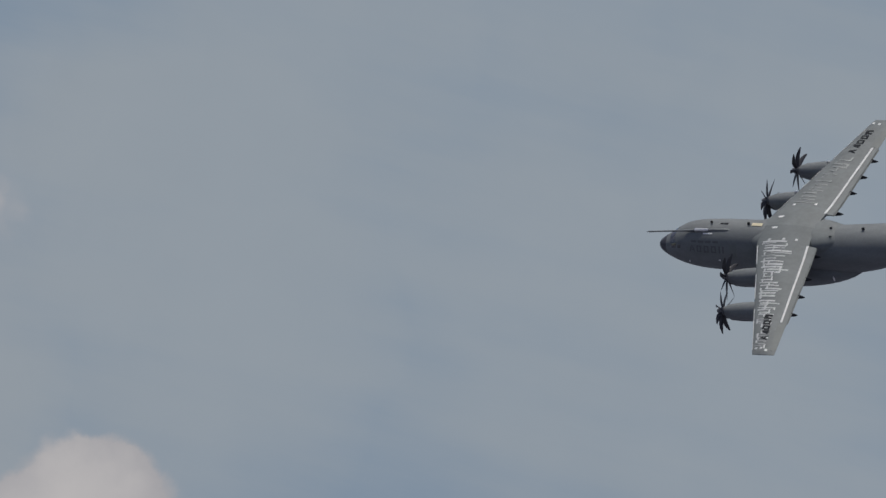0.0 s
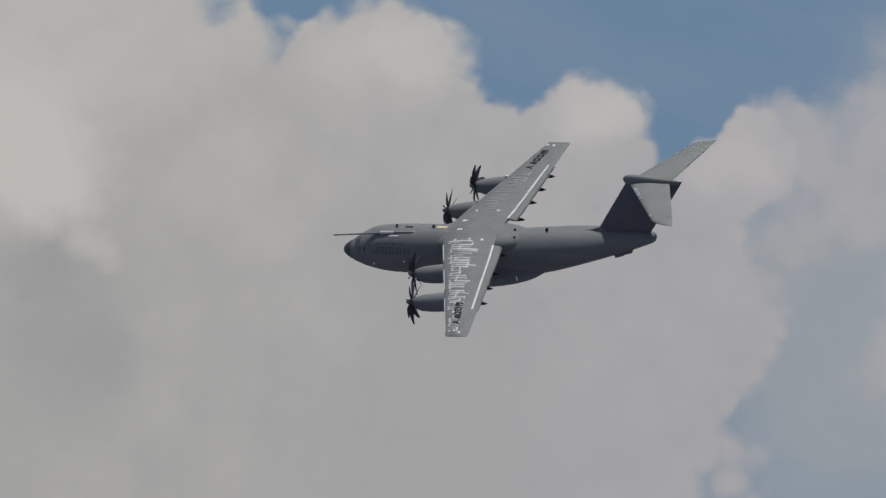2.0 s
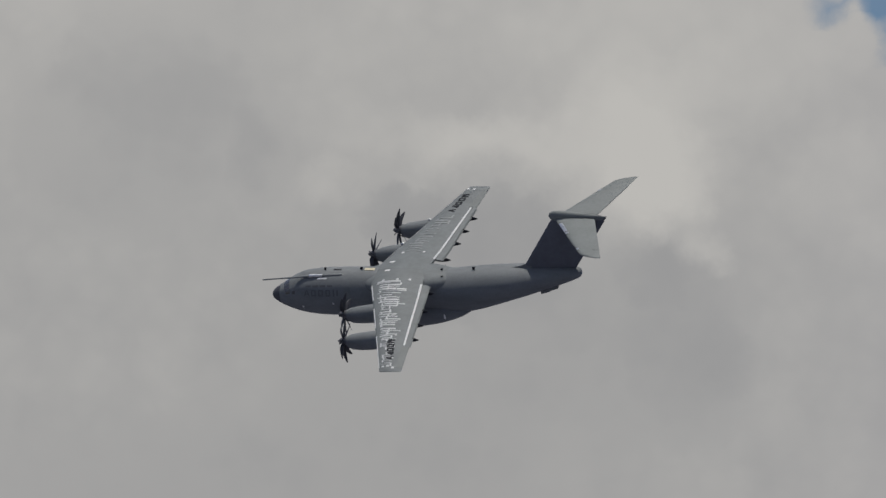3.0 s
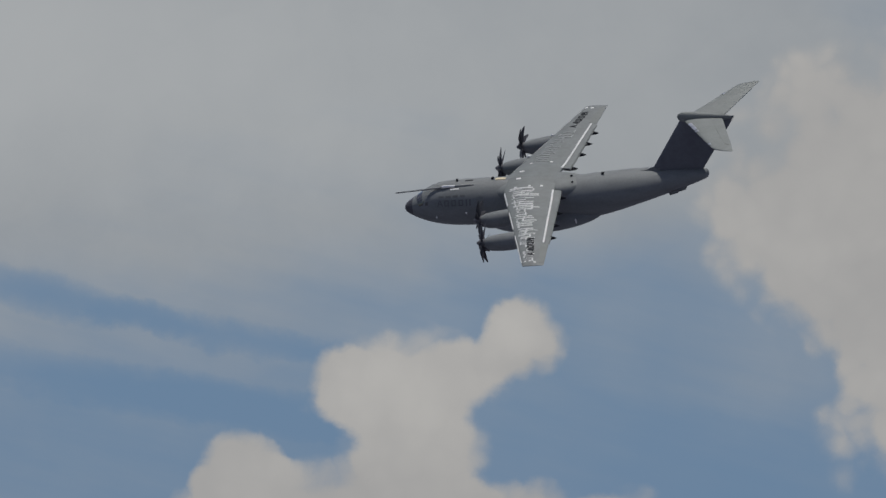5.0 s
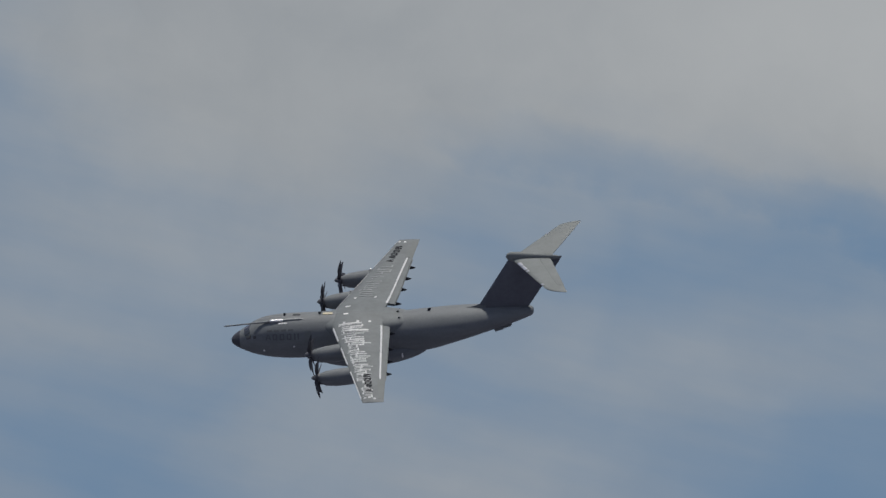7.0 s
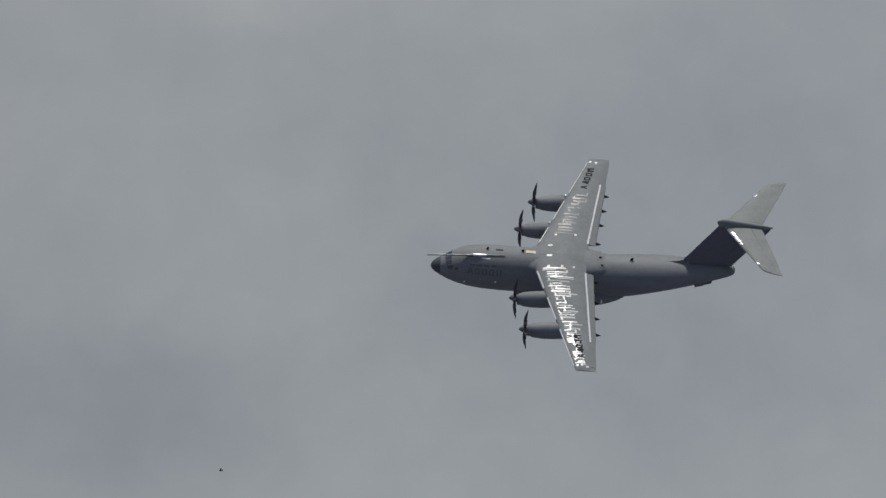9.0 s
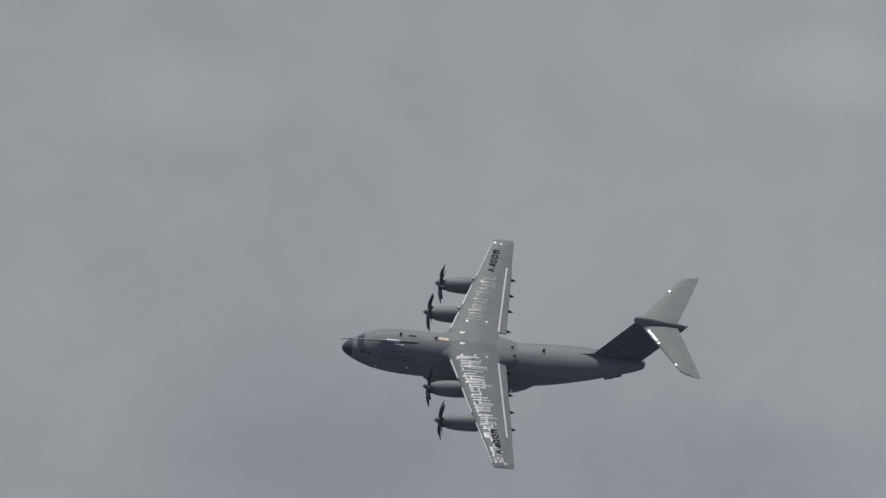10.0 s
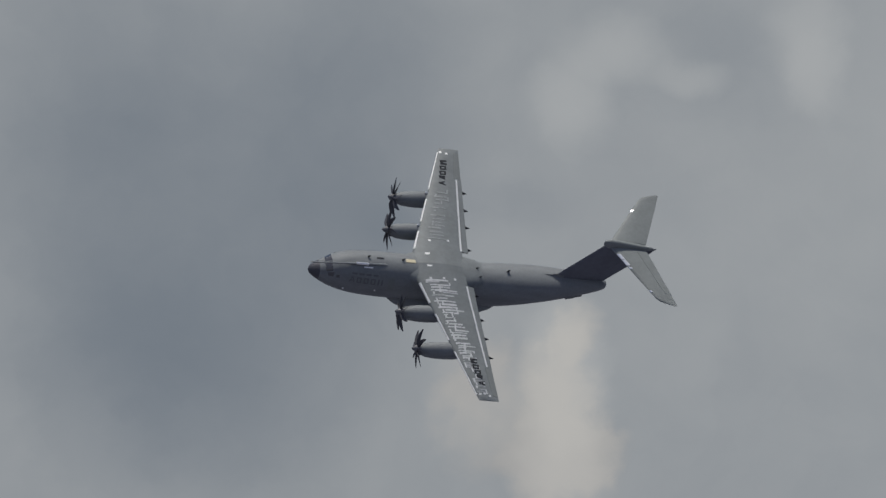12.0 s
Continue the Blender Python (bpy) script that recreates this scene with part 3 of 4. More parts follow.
        # bright metal pieces, added where the leading edge glints
        for y0, y1 in ((1.5, 2.3), (2.4, 3.3), (3.55, 3.8), (7.2, 7.5)) if s > 0 else ((6.0, 6.4),):
            bm = bmesh.new()
            rings = []
            for y in (y0, y1):
                xl, xt = -38.10 - 0.645 * y, -43.20 - 0.340 * y
                c = xl - xt
                row = [Vector((xl - u * c + 0.01, s * y, 10.38 + 0.10 * c * foil(u) + 0.03)) for u in (0.004, 0.015, 0.035, 0.07, 0.115)]
                rings.append(row + [p - Vector((0.02, 0, 0.05)) for p in row[::-1]])
            loft(bm, rings)
            part("glint_strip", bm, M_METAL, st, "bright metal strip added for the leading edge's glint")
    return ac


def build_propeller(parent, tip, hand):
    """Eight scimitar blades on a spinner; it turns about its own x."""
    bm = bmesh.new()
    rings = []
    for f, r in ((0.0, 0.02), (0.06, 0.13), (0.2, 0.27), (0.45, 0.42), (0.75, 0.50), (1.0, 0.52)):
        rings.append([(0.80 - 1.18 * f, r * math.cos(a), r * math.sin(a)) for a in [2 * math.pi * k / 20 for k in range(20)]])
    loft(bm, rings)
    hub = part("propeller", bm, M_SPINNER, parent, "eight-bladed propeller with scimitar blades")
    hub.location = (tip[0] - 0.80, tip[1], tip[2])
    base = None
    for k in range(8):
        if base is None:
            bm = bmesh.new()
            rings = []
            for i in range(9):
                f = i / 8
                r = 0.42 + 2.25 * f
                c = 0.26 + 0.32 * math.sin(math.pi * min(1, f * 0.95 + 0.05)) ** 0.8 - 0.10 * f
                tw = radians(62 - 30 * f)
                sweep = 0.10 * math.sin(math.pi * f) - 0.30 * f ** 2.5
                th = 0.055 * (1 - 0.75 * f) + 0.012
                row = []
                for a in [2 * math.pi * q / 10 for q in range(10)]:
                    u, v = c * 0.5 * math.cos(a) + sweep, th * math.sin(a)
                    row.append((u * math.sin(tw) + v * math.cos(tw) - 0.12 * f, hand * (u * math.cos(tw) - v * math.sin(tw)), r))
                rings.append(row)
            loft(bm, rings)
            b = part("blade", bm, M_DARK, hub)
            base = b.data
        else:
            b = new("blade", base)
            b.parent = hub
        b.matrix_basis = pose(0, 0, 0, 45 * k, 0, 0)
    hub["hand"] = hand
    return hub


PROPS = []
aircraft = build_aircraft()


# ---- a passing insect ----
def build_insect():
    bm = bmesh.new()
    blob(bm, (0, 0, 0), (0.0048, 0.0024, 0.0024), 10, 6)
    blob(bm, (0.0055, 0, 0.0004), (0.0018, 0.0017, 0.0017), 8, 6)
    body = part("insect", bm, M_INSECT)
    tagged(body, "tiny dark flying insect in the air", "insect")
    for s in (1, -1):
        bm = bmesh.new()
        loft(bm, [[(0.003, s * 0.002, 0.0025), (-0.002, s * 0.002, 0.0025), (-0.002, s * 0.002, 0.003), (0.003, s * 0.002, 0.003)],
                  [(0.003, s * 0.006, 0.004), (-0.004, s * 0.006, 0.004), (-0.004, s * 0.006, 0.0043), (0.003, s * 0.006, 0.0043)]])
        part("wing", bm, M_INSECT_WING, body)
    return body


insect = build_insect()


# ---- ground and sky ----
def build_ground():
    bm = bmesh.new()
    rings = []
    for r in (2, 60, 300, 1000, 2500, 4950):
        rings.append([(r * math.cos(2 * math.pi * k / 96), r * math.sin(2 * math.pi * k / 96), 0.0) for k in range(96)])
    loft(bm, rings, cap=False)
    bm.faces.new([bm.verts.new((2 * math.cos(2 * math.pi * k / 96), 2 * math.sin(2 * math.pi * k / 96), 0.0)) for k in range(96)])
    bmesh.ops.remove_doubles(bm, verts=bm.verts, dist=0.001)
    tagged(part("ground", bm, M_GROUND), "wide flat blue-grey ground, out of view, that bounces light upwards", kind="structure")


build_ground()


# Clouds by their lobes: azimuth to the left, elevation, half width, half height (degrees), weight
HEAP = [
    (8.70, 11.98, 2.11, 1.66, 1.2), (9.29, 13.85, 0.97, 0.75, 0.9), (7.72, 13.62, 0.54, 0.37, 0.9), (8.31, 13.50, 0.50, 0.40, 0.7),
    (7.49, 13.13, 0.53, 0.49, 0.6), (6.99, 13.16, 0.32, 0.30, 0.8), (6.62, 13.26, 0.41, 0.36, 0.9), (6.64, 12.32, 0.97, 0.95, 1.0),
    (6.64, 11.49, 1.05, 0.75, 0.9), (5.81, 13.09, 0.31, 0.30, 0.7), (11.05, 13.06, 1.46, 1.21, 1.2), (6.17, 12.85, 0.44, 0.43, 0.6),
    (5.76, 13.12, 0.26, 0.29, 0.6), (5.99, 12.34, 0.50, 0.57, 0.8), (11.22, 11.41, 2.63, 1.21, 1.0), (10.29, 13.50, 0.97, 0.75, 0.8),
    (11.30, 13.86, 1.52, 0.95, 0.9), (9.05, 13.16, 1.11, 0.60, 0.6), (9.20, 13.29, 0.76, 0.57, 0.5), (7.45, 13.33, 0.30, 0.22, 0.45), (7.69, 12.70, 0.30, 0.25, 0.4),
]
HEAP_EAST = [
    (12.93, 12.60, 2.34, 2.07, 1.6), (14.54, 11.31, 2.28, 1.61, 1.3), (15.10, 13.06, 0.44, 0.40, 0.6), (16.07, 11.99, 1.23, 0.89, 0.9),
    (15.66, 12.65, 0.50, 0.37, 0.45), (11.87, 12.87, 2.63, 2.58, 0.8),
]
MOUND = [
    (18.00, 11.24, 0.26, 0.26, 0.95), (18.63, 11.03, 0.51, 0.36, 0.9), (18.25, 11.06, 0.32, 0.23, 0.6), (18.93, 11.00, 0.28, 0.22, 0.6),
    (18.55, 10.68, 0.44, 0.34, 0.9), (19.48, 10.57, 0.28, 0.22, 0.9), (19.63, 10.37, 0.20, 0.23, 0.7), (18.90, 10.34, 0.85, 0.33, 1.0),
    (17.97, 10.31, 0.56, 0.26, 0.9), (17.50, 10.25, 0.35, 0.23, 0.8), (3.85, 11.71, 0.50, 0.33, 0.95), (4.14, 11.51, 0.29, 0.23, 0.7),
    (3.67, 11.39, 0.76, 0.49, 0.9), (3.61, 11.76, 0.37, 0.27, 0.9), (4.02, 11.64, 0.35, 0.23, 0.8),
]
WISP = [
    (5.00, 13.61, 0.35, 0.37, 0.5), (5.20, 13.26, 0.44, 0.34, 0.7), (4.85, 12.98, 0.50, 0.40, 0.6), (4.70, 12.37, 0.50, 0.46, 0.85),
    (4.87, 12.03, 0.59, 0.43, 0.7), (4.52, 13.15, 0.38, 0.29, 0.36), (4.14, 13.04, 0.38, 0.26, 0.16), (5.53, 13.20, 0.26, 0.32, 0.35),
    (5.66, 13.21, 0.32, 0.26, 0.6), (5.43, 12.83, 0.50, 0.34, 0.6), (4.42, 13.03, 0.44, 0.32, 0.25), (4.87, 11.63, 0.35, 0.34, 0.35),
    (42.27, 10.16, 0.25, 0.40, 0.85), (42.23, 10.39, 0.19, 0.20, 0.4), (42.64, 10.01, 0.35, 0.37, 0.6), (42.78, 10.24, 0.26, 0.26, 0.3),
    (42.32, 9.78, 0.38, 0.20, 0.5), (42.69, 10.10, 0.18, 0.17, 0.15), (42.28, 9.67, 0.32, 0.37, 0.6), (27.02, 9.94, 0.23, 0.37, 0.5),
]
BRIGHT = [
    (9.55, 13.16, 0.61, 0.57, 0.7), (9.35, 13.68, 1.26, 0.46, 0.3), (9.20, 12.67, 0.20, 0.17, 0.5), (7.70, 13.68, 0.50, 0.26, 0.35),
    (6.60, 13.39, 0.41, 0.23, 0.25), (10.46, 13.25, 0.76, 0.20, 0.4), (9.57, 13.08, 0.32, 0.34, 0.45), (11.14, 13.02, 0.18, 0.17, 0.3),
    (9.41, 13.00, 0.38, 0.34, 0.45), (10.06, 13.23, 0.88, 0.26, 0.25), (8.47, 13.00, 0.44, 0.57, 0.2), (7.61, 13.63, 0.47, 0.34, 0.25),
    (6.55, 13.38, 0.32, 0.23, 0.45), (5.88, 13.09, 0.38, 0.26, 0.35), (3.85, 11.68, 0.56, 0.37, 0.7),
]
BRIGHT_EAST = [
    (18.61, 11.03, 0.76, 0.57, 0.35), (18.02, 11.28, 0.26, 0.23, 0.3), (20.01, 12.67, 3.81, 0.95, 0.42), (22.23, 12.71, 2.93, 0.95, 0.45),
    (42.26, 10.19, 0.29, 0.46, 1.2), (42.32, 10.44, 0.26, 0.20, 0.4), (42.28, 9.73, 0.32, 0.37, 0.8), (42.67, 10.07, 0.38, 0.37, 0.3),
    (33.91, 12.15, 0.76, 0.29, 0.3), (42.21, 11.59, 0.30, 0.33, 0.6), (41.97, 11.88, 0.41, 0.23, 0.55), (41.59, 11.74, 0.23, 0.14, 0.4),
    (40.97, 11.73, 0.22, 0.26, 0.5), (41.00, 11.97, 0.26, 0.34, 0.45), (40.56, 11.42, 1.76, 1.15, 0.15), (37.29, 12.07, 0.70, 0.43, 0.14),
    (37.35, 12.06, 0.88, 0.32, 0.14), (28.56, 10.59, 1.46, 1.15, 0.25),
]
SHADE = [
    (12.11, 13.27, 0.88, 0.55, 0.7), (11.92, 13.60, 0.64, 0.46, 0.4), (11.52, 13.13, 0.26, 0.26, 0.6), (10.46, 12.83, 0.56, 0.24, 0.8),
    (10.84, 12.86, 0.23, 0.19, 0.5), (10.02, 12.88, 0.28, 0.20, 0.6), (10.69, 12.56, 0.88, 0.32, 0.45), (9.47, 12.66, 0.32, 0.23, 0.6),
    (9.27, 12.23, 0.38, 0.66, 0.6), (9.96, 12.49, 0.88, 0.34, 0.45), (9.72, 12.07, 0.94, 0.34, 0.3), (10.55, 12.83, 0.47, 0.26, 0.5),
    (10.99, 11.71, 1.17, 0.72, 0.3), (15.13, 11.37, 1.41, 0.66, 0.45), (12.34, 11.37, 1.32, 0.66, 0.4), (10.30, 11.75, 1.5, 1.0, 0.28), (7.4, 11.7, 1.3, 0.8, 0.35),
]
SHADE_EAST = [
    (43.32, 11.42, 0.76, 1.43, 0.6), (44.44, 11.25, 1.35, 1.49, 0.65), (44.15, 10.22, 1.35, 0.86, 0.65), (43.13, 10.91, 0.38, 0.34, 0.35),
    (42.47, 11.08, 0.44, 0.23, 0.25), (34.37, 9.97, 1.23, 0.72, 0.3), (35.59, 10.23, 2.34, 0.75, 0.2), (36.47, 10.19, 1.76, 0.86, 0.2),
    (41.37, 11.76, 0.38, 0.43, 0.2), (31.4, 10.9, 2.4, 2.0, 0.35),
]
VEIL = [
    (20.9, 11.85, 2.8, 0.45, 0.32), (21.5, 11.2, 3.6, 1.1, 0.07),
    (0.8, 13.0, 3.8, 3.0, 1.0), (3.9, 12.6, 1.8, 1.8, 0.62), (5.2, 12.1, 1.3, 1.4, 1.05), (3.6, 14.1, 2.0, 1.0, 0.45), (19.5, 13.4, 6.0, 1.9, 1.45), (23.4, 13.35, 4.5, 1.9, 1.2),
    (26.0, 12.0, 2.5, 1.7, 0.6), (31.8, 11.0, 4.2, 3.0, 1.8), (36.5, 11.0, 4.5, 3.6, 1.8), (42.0, 11.0, 4.5, 3.6, 1.8), (48.0, 11.0, 5.0, 4.0, 1.4),
    (16.7, 12.0, 1.7, 1.3, 0.6), (24.5, 10.4, 1.8, 0.8, 0.55), (22.3, 11.1, 2.4, 0.5, 0.40), (20.6, 11.4, 1.8, 0.45, 0.35), (20.2, 11.0, 1.8, 1.2, 0.06), (29.0, 10.4, 1.9, 1.3, 0.9), (28.6, 11.2, 2.0, 1.4, 0.40), (27.6, 11.95, 2.2, 0.8, -0.12), (15.8, 13.25, 1.1, 0.8, -0.28),
    (19.1, 11.45, 1.2, 0.6, 0.30), (27.5, 9.9, 1.3, 0.9, 0.5),
]
# thin dark lanes of clear sky in the haze
LANES = [
    (20.5, 11.46, 0.95, 0.12, 0.26), (19.6, 11.28, 0.80, 0.11, 0.26), (20.3, 11.03, 1.0, 0.14, 0.20),
    (19.3, 10.88, 0.9, 0.14, 0.26), (21.9, 11.44, 0.8, 0.13, 0.2), (23.9, 12.02, 1.1, 0.20, 0.22), (22.4, 11.72, 1.0, 0.16, 0.18),
]
LANE_TILT = 11.3


def sky_material():
    m = bpy.data.materials.new("cloudy_sky")
    m.use_nodes = True
    n = Nodes(m.node_tree)
    uv = n.add("ShaderNodeUVMap")
    uv.uv_map = "degrees"
    co = uv.outputs[0]
    # break up the outlines at two scales
    w1 = n.vmath("SUBTRACT", n.noise(co, 0.9, 3.0, 0.5).outputs["Color"], (0.5, 0.5, 0.5))
    w2 = n.vmath("SUBTRACT", n.noise(co, 3.2, 5.0, 0.6).outputs["Color"], (0.5, 0.5, 0.5))
    warp = n.vmath("ADD", co, n.vmath("ADD", n.scale(w1, 0.55, 0.45, 0), n.scale(w2, 0.34, 0.34, 0)))
    edge_co = n.vmath("ADD", co, n.vmath("ADD", n.scale(w1, 0.22, 0.22, 0), n.scale(w2, 0.16, 0.16, 0)))
    soft = n.vmath("ADD", co, n.scale(w1, 1.2, 0.7, 0))
    tilt = n.add("ShaderNodeVectorRotate", Vector=n.vmath("ADD", co, n.scale(w2, 0.6, 0.20, 0)))
    tilt.rotation_type = "Z_AXIS"
    n.put(tilt, "Angle", radians(-LANE_TILT))
    lane = tilt.outputs[0]
    lanes = [((Matrix.Rotation(radians(-LANE_TILT), 2) @ Vector(r[:2])).to_tuple() + r[2:]) for r in LANES]

    def field(rows, where, mild=False):
        total = None
        for az, el, rw, rh, weight in rows:
            d = n.vmath("MULTIPLY", n.vmath("SUBTRACT", where, (az, el, 0)), (1 / rw, 1 / rh, 0))
            q = n.math("SUBTRACT", 1.0, n.vmath("DOT_PRODUCT", d, d), clamp=True)
            q = n.math("POWER", q, 1.8) if mild else q
            v = n.math("MULTIPLY", q, weight)
            total = v if total is None else n.math("ADD", total, v)
        return total

    def billow(scale, smooth):
        """Round bulges, as on a heap of cloud: high in the middle of each."""
        v = n.add("ShaderNodeTexVoronoi", Scale=scale)
        v.feature = "SMOOTH_F1"
        n.put(v, "Vector", n.vmath("ADD", co, n.scale(w2, 0.12, 0.12, 0)))
        n.put(v, "Smoothness", smooth)
        return n.math("SUBTRACT", 0.42, v.outputs["Distance"])

    sep = n.add("ShaderNodeSeparateXYZ", Vector=co)
    az, el = sep.outputs[0], sep.outputs[1]
    puff = n.math("ADD", n.math("MULTIPLY", billow(2.6, 0.35), 0.75), n.math("MULTIPLY", billow(8.0, 0.3), 0.42))
    fine = n.noise(warp, 2.4, 7.0, 0.55).outputs["Fac"]
    broad = n.noise(co, 0.8, 4.0, 0.5).outputs["Fac"]
    # streaks that fall to the right
    rot = n.add("ShaderNodeVectorRotate", Vector=co)
    rot.rotation_type = "Z_AXIS"
    n.put(rot, "Angle", radians(-14))
    streak = n.noise(n.scale(rot.outputs[0], 0.28, 1.9, 1), 1.0, 5.0, 0.55).outputs["Fac"]

    blue = n.mix(n.ramp(el, 9.5, 15.0), BLUE_LOW, BLUE_HIGH)
    veil = n.math("ADD", field(VEIL, soft), n.math("MULTIPLY", n.math("SUBTRACT", streak, 0.5), 0.9))
    veil = n.math("SUBTRACT", veil, n.math("MULTIPLY", field(lanes, lane), 1.5))
    veil = n.ramp(n.math("ADD", veil, n.math("MULTIPLY", n.math("SUBTRACT", broad, 0.5), 0.5)), -0.25, 1.15)
    east = n.math("SUBTRACT", field(BRIGHT_EAST, edge_co, True), field(SHADE_EAST, edge_co, True))
    light = n.math("ADD", field(BRIGHT, warp, True), n.math("MULTIPLY", n.math("SUBTRACT", fine, 0.5), 0.35))
    dim = field(SHADE, warp)
    mass = n.ramp(n.math("ADD", dim, n.math("MULTIPLY", n.math("ADD", puff, n.math("SUBTRACT", fine, 0.5)), n.ramp(dim, 0.0, 0.6))), -0.1, 1.2)
    grain = n.math("ADD", n.math("MULTIPLY", n.math("SUBTRACT", fine, 0.5), 0.40), n.math("MULTIPLY", n.math("SUBTRACT", broad, 0.5), 0.5))
    haze = n.mix(n.ramp(n.math("ADD", east, grain), -1.3, 0.9), HAZE_DARK, HAZE_LITE)
    haze = n.mix(n.math("MULTIPLY", n.math("SUBTRACT", 1.0, n.ramp(az, 2.5, 9.0)), 0.75), haze, HAZE_BLUE)
    sky = n.mix(veil, blue, haze)
    # tall heaps of cloud: crisp bulging edges, paler tops, greyer hollows and bases
    rise = n.math("MAXIMUM", n.math("MULTIPLY", n.math("SUBTRACT", el, 12.7), 0.22), -0.04)
    tone = n.math("ADD", n.math("ADD", light, rise), n.math("MULTIPLY", puff, 0.30))
    tone = n.math("ADD", n.math("SUBTRACT", tone, n.math("MULTIPLY", mass, 0.48)), east)
    far = n.ramp(az, 5.0, 9.5)
    body = n.mix(n.ramp(tone, -0.9, 1.1), n.mix(far, CLOUD_DARK_COOL, CLOUD_DARK), n.mix(far, CLOUD_LITE_COOL, CLOUD_LITE))
    rag = n.math("ADD", n.math("MULTIPLY", puff, 0.75), n.math("MULTIPLY", n.math("SUBTRACT", fine, 0.5), 0.55))
    wisp = field(WISP, warp)
    thin = n.ramp(n.math("ADD", wisp, n.math("MULTIPLY", n.math("MULTIPLY", rag, 0.7), n.ramp(wisp, 0.0, 0.25))), 0.0, 0.85)
    sky = n.mix(n.math("MULTIPLY", thin, 0.85), sky, body)
    for lobes, lo, hi in ((HEAP_EAST, 0.08, 0.50), (HEAP, 0.06, 0.46), (MOUND, 0.04, 0.62)):
        lobe = field(lobes, edge_co)
        cover = n.ramp(n.math("ADD", lobe, n.math("MULTIPLY", rag, n.ramp(lobe, 0.0, 0.3))), lo, hi)
        sky = n.mix(cover, sky, body)
    # the sky's glow is dimmed to the left to offset the rising exposure
    deep = n.math("SUBTRACT", 1.0, n.math("MULTIPLY", n.ramp(az, 24.0, 43.0), SKY_DIM))
    sky = n.scale_by(sky, deep)

    glow = n.add("ShaderNodeEmission", Color=sky, Strength=1.0)
    clear = n.add("ShaderNodeBsdfTransparent")
    edge = n.math("MULTIPLY", n.ramp(az, -11.0, -4.0), n.math("SUBTRACT", 1.0, n.ramp(az, 50.0, 57.0)))
    edge = n.math("MULTIPLY", edge, n.math("MULTIPLY", n.ramp(el, 3.0, 8.0), n.math("SUBTRACT", 1.0, n.ramp(el, 17.0, 24.0))))
    both = n.add("ShaderNodeMixShader")
    n.put(both, 0, edge)
    n.put(both, 1, clear.outputs[0])
    n.put(both, 2, glow.outputs[0])
    out = n.add("ShaderNodeOutputMaterial")
    n.put(out, 0, both.outputs[0])
    return m


BLUE_LOW, BLUE_HIGH = srgb(105, 130, 157), srgb(103, 129, 156)
HAZE_BLUE = srgb(141, 152, 163)
HAZE_DARK, HAZE_LITE = srgb(114, 123, 133), srgb(167, 170, 172)
CLOUD_DARK, CLOUD_LITE = srgb(148, 148, 149), srgb(187, 185, 181)
CLOUD_DARK_COOL, CLOUD_LITE_COOL = srgb(149, 149, 155), srgb(185, 182, 182)
SKY_DIM = 0.20


def build_backdrop():
    bm = bmesh.new()
    layer = bm.loops.layers.uv.new("degrees")
    azs = [-12 + 2 * i for i in range(36)]
    els = [2 + 2 * i for i in range(13)]
    spot = {}
    for a in azs:
        for e in els:
            ra, re = radians(a), radians(e)
            spot[a, e] = bm.verts.new((-4700 * math.sin(ra) * math.cos(re), 4700 * math.cos(ra) * math.cos(re), 1.7 + 4700 * math.sin(re)))
    for a in azs[:-1]:
        for e in els[:-1]:
            keys = ((a, e), (a + 2, e), (a + 2, e + 2), (a, e + 2))
            f = bm.faces.new([spot[k] for k in keys])
            for loop, k in zip(f.loops, keys):
                loop[layer].uv = k
    me = bpy.data.meshes.new("backdrop")
    bm.to_mesh(me)
    bm.free()
    me.materials.append(sky_material())
    me.shade_smooth()
    tagged(new("backdrop", me), "distant blue sky with grey haze and white cumulus clouds", kind="structure")


build_backdrop()


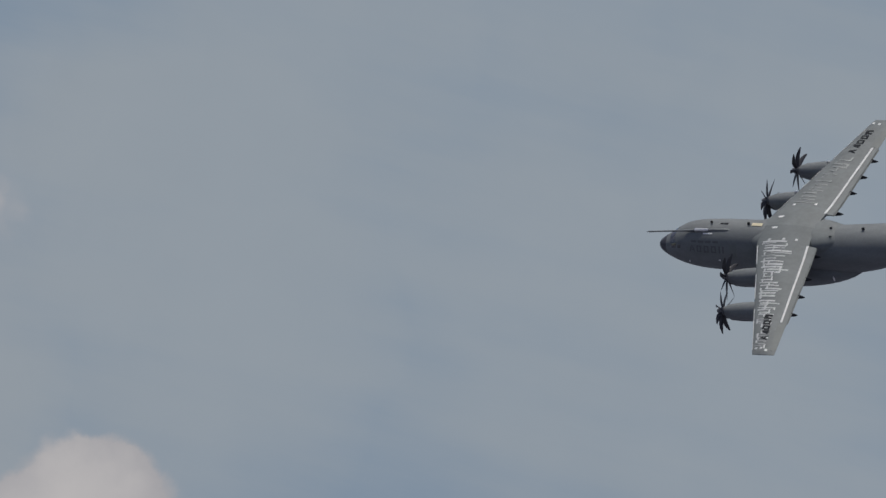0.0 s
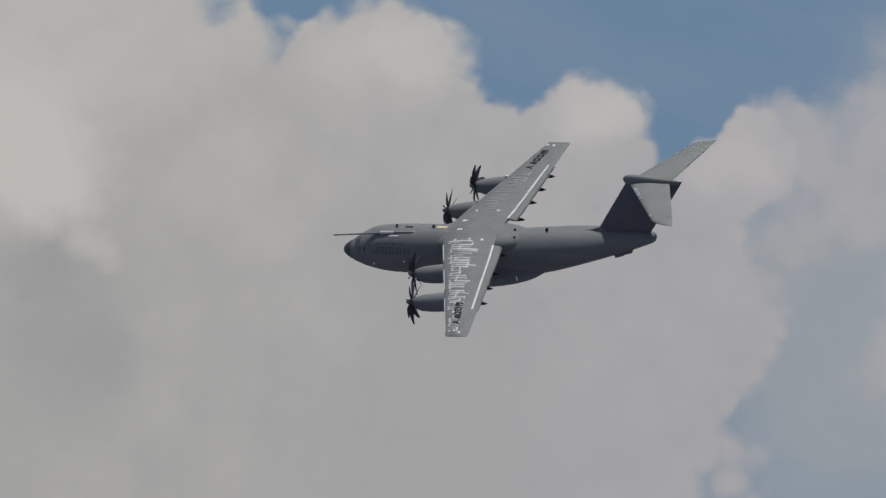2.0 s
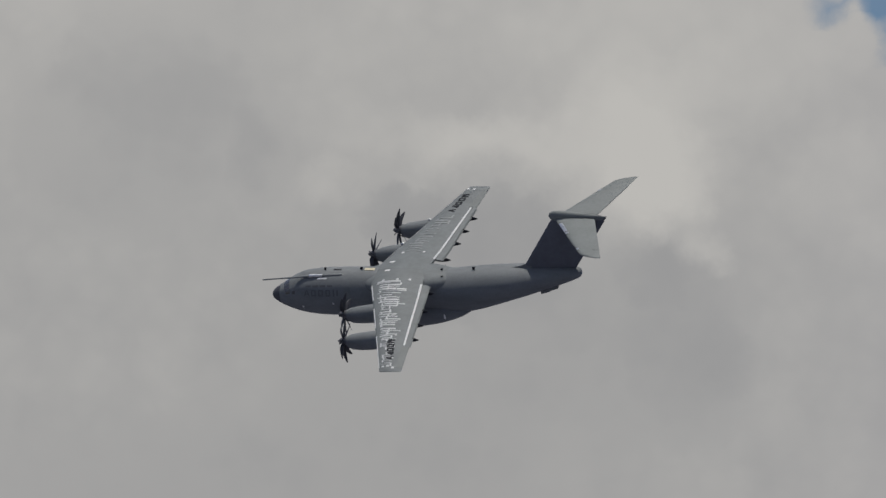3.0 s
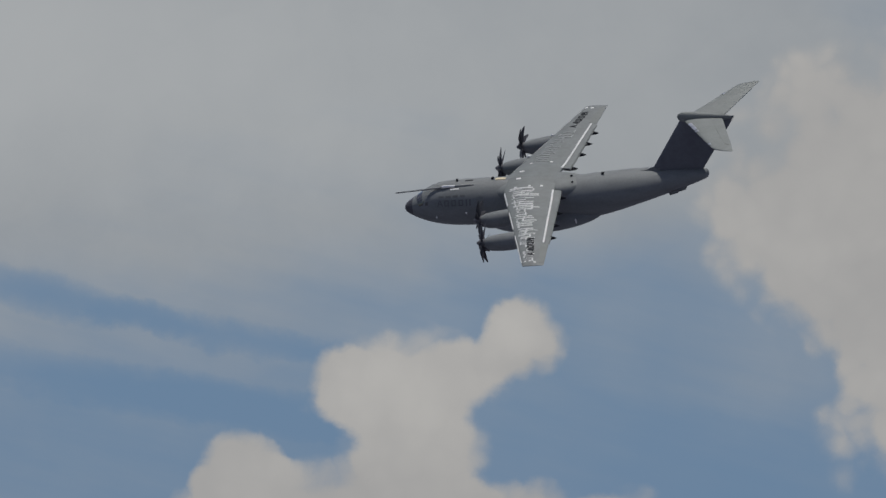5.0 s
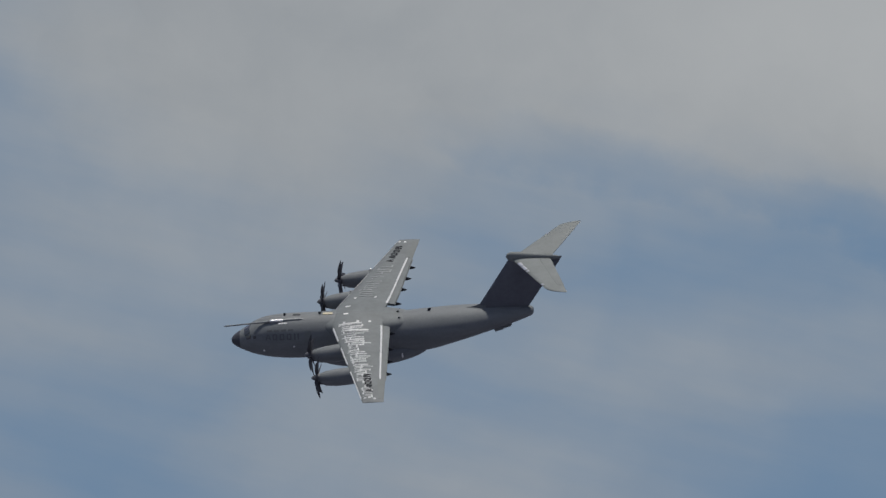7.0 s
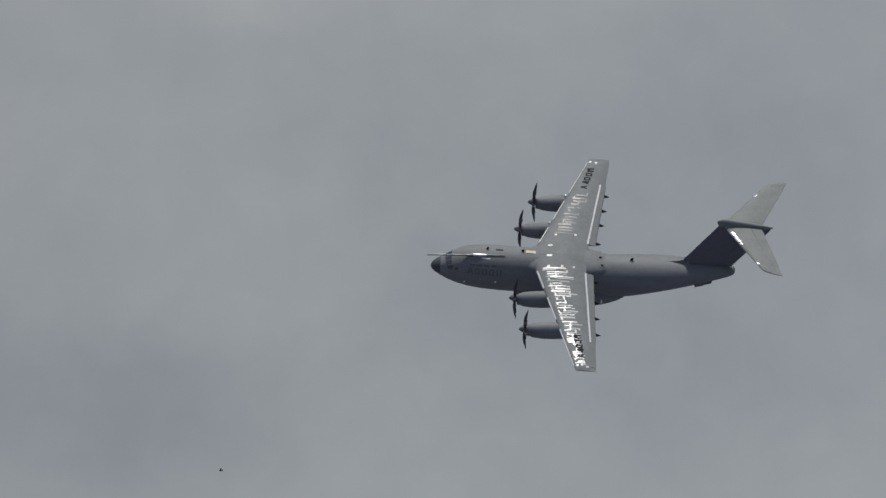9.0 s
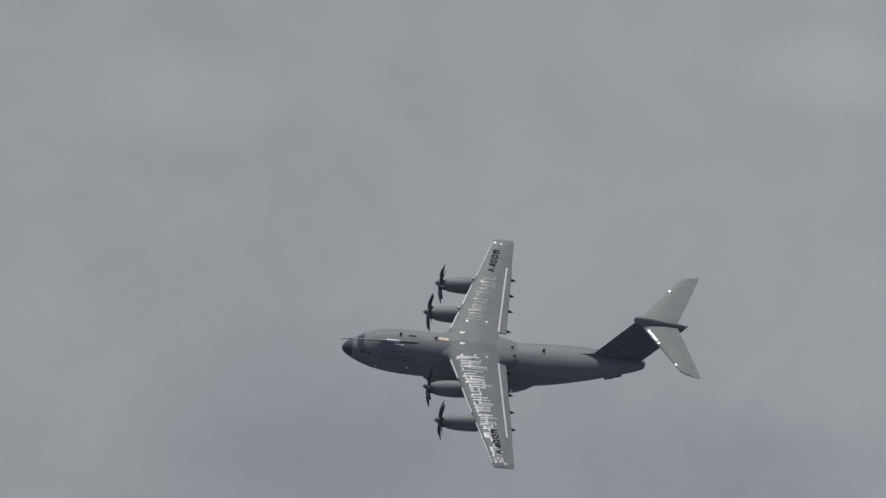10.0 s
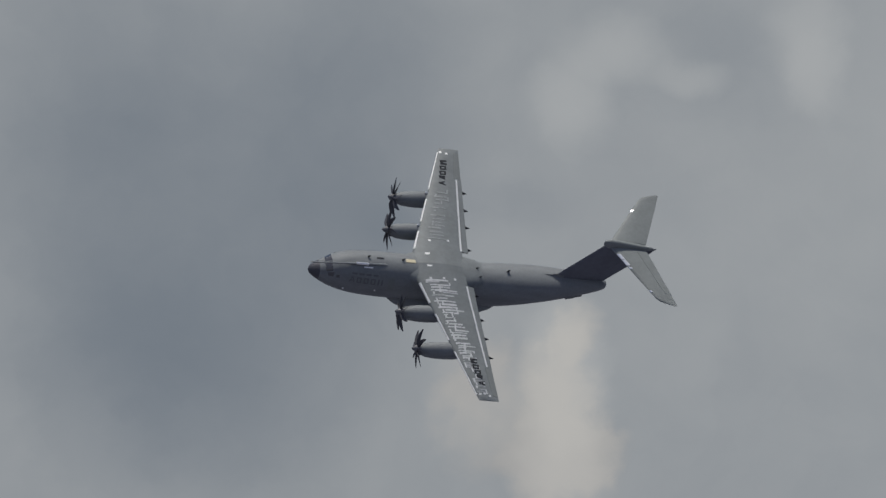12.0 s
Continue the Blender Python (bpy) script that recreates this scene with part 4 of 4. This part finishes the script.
# ---- what moves ----
def motions():
    # seconds, nose position, then roll, pitch and heading as turns about x, y and z
    flight = [
        (0, -17.02, 1276.13, 295.89, -51.00, -7.44, 157.12), (0.5, -57.29, 1287.04, 297.22, -49.31, -7.26, 159.81),
        (1, -98.30, 1297.28, 298.45, -47.43, -6.96, 162.50), (1.5, -140.05, 1306.67, 299.42, -46.53, -6.26, 165.29),
        (2, -182.53, 1314.98, 300.09, -44.97, -5.34, 168.14), (2.5, -225.62, 1322.22, 300.65, -44.13, -4.48, 170.49),
        (3, -269.33, 1328.02, 301.04, -43.92, -3.25, 172.83), (3.5, -313.59, 1332.06, 301.45, -43.50, -2.34, 175.60),
        (3.7, -331.41, 1333.31, 301.48, -43.90, -1.83, 176.40), (5.3, -475.93, 1332.10, 296.57, -39.33, 0.27, 184.66),
        (5.5, -494.11, 1330.56, 295.29, -39.02, 0.45, 185.53), (6, -539.48, 1324.70, 292.00, -37.55, 0.34, 188.74),
        (6.5, -584.55, 1316.44, 288.78, -39.23, 0.33, 191.90), (6.7, -602.41, 1312.27, 287.55, -40.10, 0.62, 193.57),
        (8.3, -740.59, 1263.44, 282.31, -46.09, -2.65, 206.40), (8.5, -756.96, 1255.16, 281.97, -48.46, -2.94, 208.78),
        (9, -797.07, 1233.08, 281.39, -51.83, -3.89, 212.94), (9.5, -835.37, 1208.02, 280.96, -54.19, -4.44, 218.08),
        (10, -871.89, 1180.48, 280.75, -55.99, -4.80, 222.64), (10.5, -906.33, 1150.37, 280.26, -57.83, -4.48, 227.34),
        (11, -938.52, 1117.83, 279.21, -59.93, -3.63, 232.18), (11.5, -968.43, 1083.14, 277.74, -59.80, -2.94, 236.23),
        (12, -995.51, 1046.08, 275.78, -60.81, -1.95, 241.09),
    ]
    walk(aircraft, [(t, pose(*rest)) for t, *rest in flight])
    for k, hub in enumerate(PROPS):
        x, y, z = hub.location
        turn = 78.3 * hub["hand"]
        walk(hub, [(i / FPS, pose(x, y, z, turn * i + 11 * k, 0, 0)) for i in range(361)])
    # the insect crosses the line of sight: seconds, azimuth, elevation
    reach = 32.0
    rows = []
    for t, az, el in ((0, 60, 8.5), (8, 45, 9.3), (8.8, 36, 9.64), (8.9, 34.8, 9.69), (9, 33.96, 9.738), (9.1, 33.207, 9.777), (9.2, 31.938, 9.841), (9.3, 30.6, 9.9), (9.6, 27, 10.0), (12, 5, 10.5)):
        a, e = radians(az), radians(el)
        rows.append((t, pose(-reach * math.sin(a) * math.cos(e), reach * math.cos(a) * math.cos(e), EYE[2] + reach * math.sin(e), 0, 0, az)))
    walk(insect, rows)


motions()
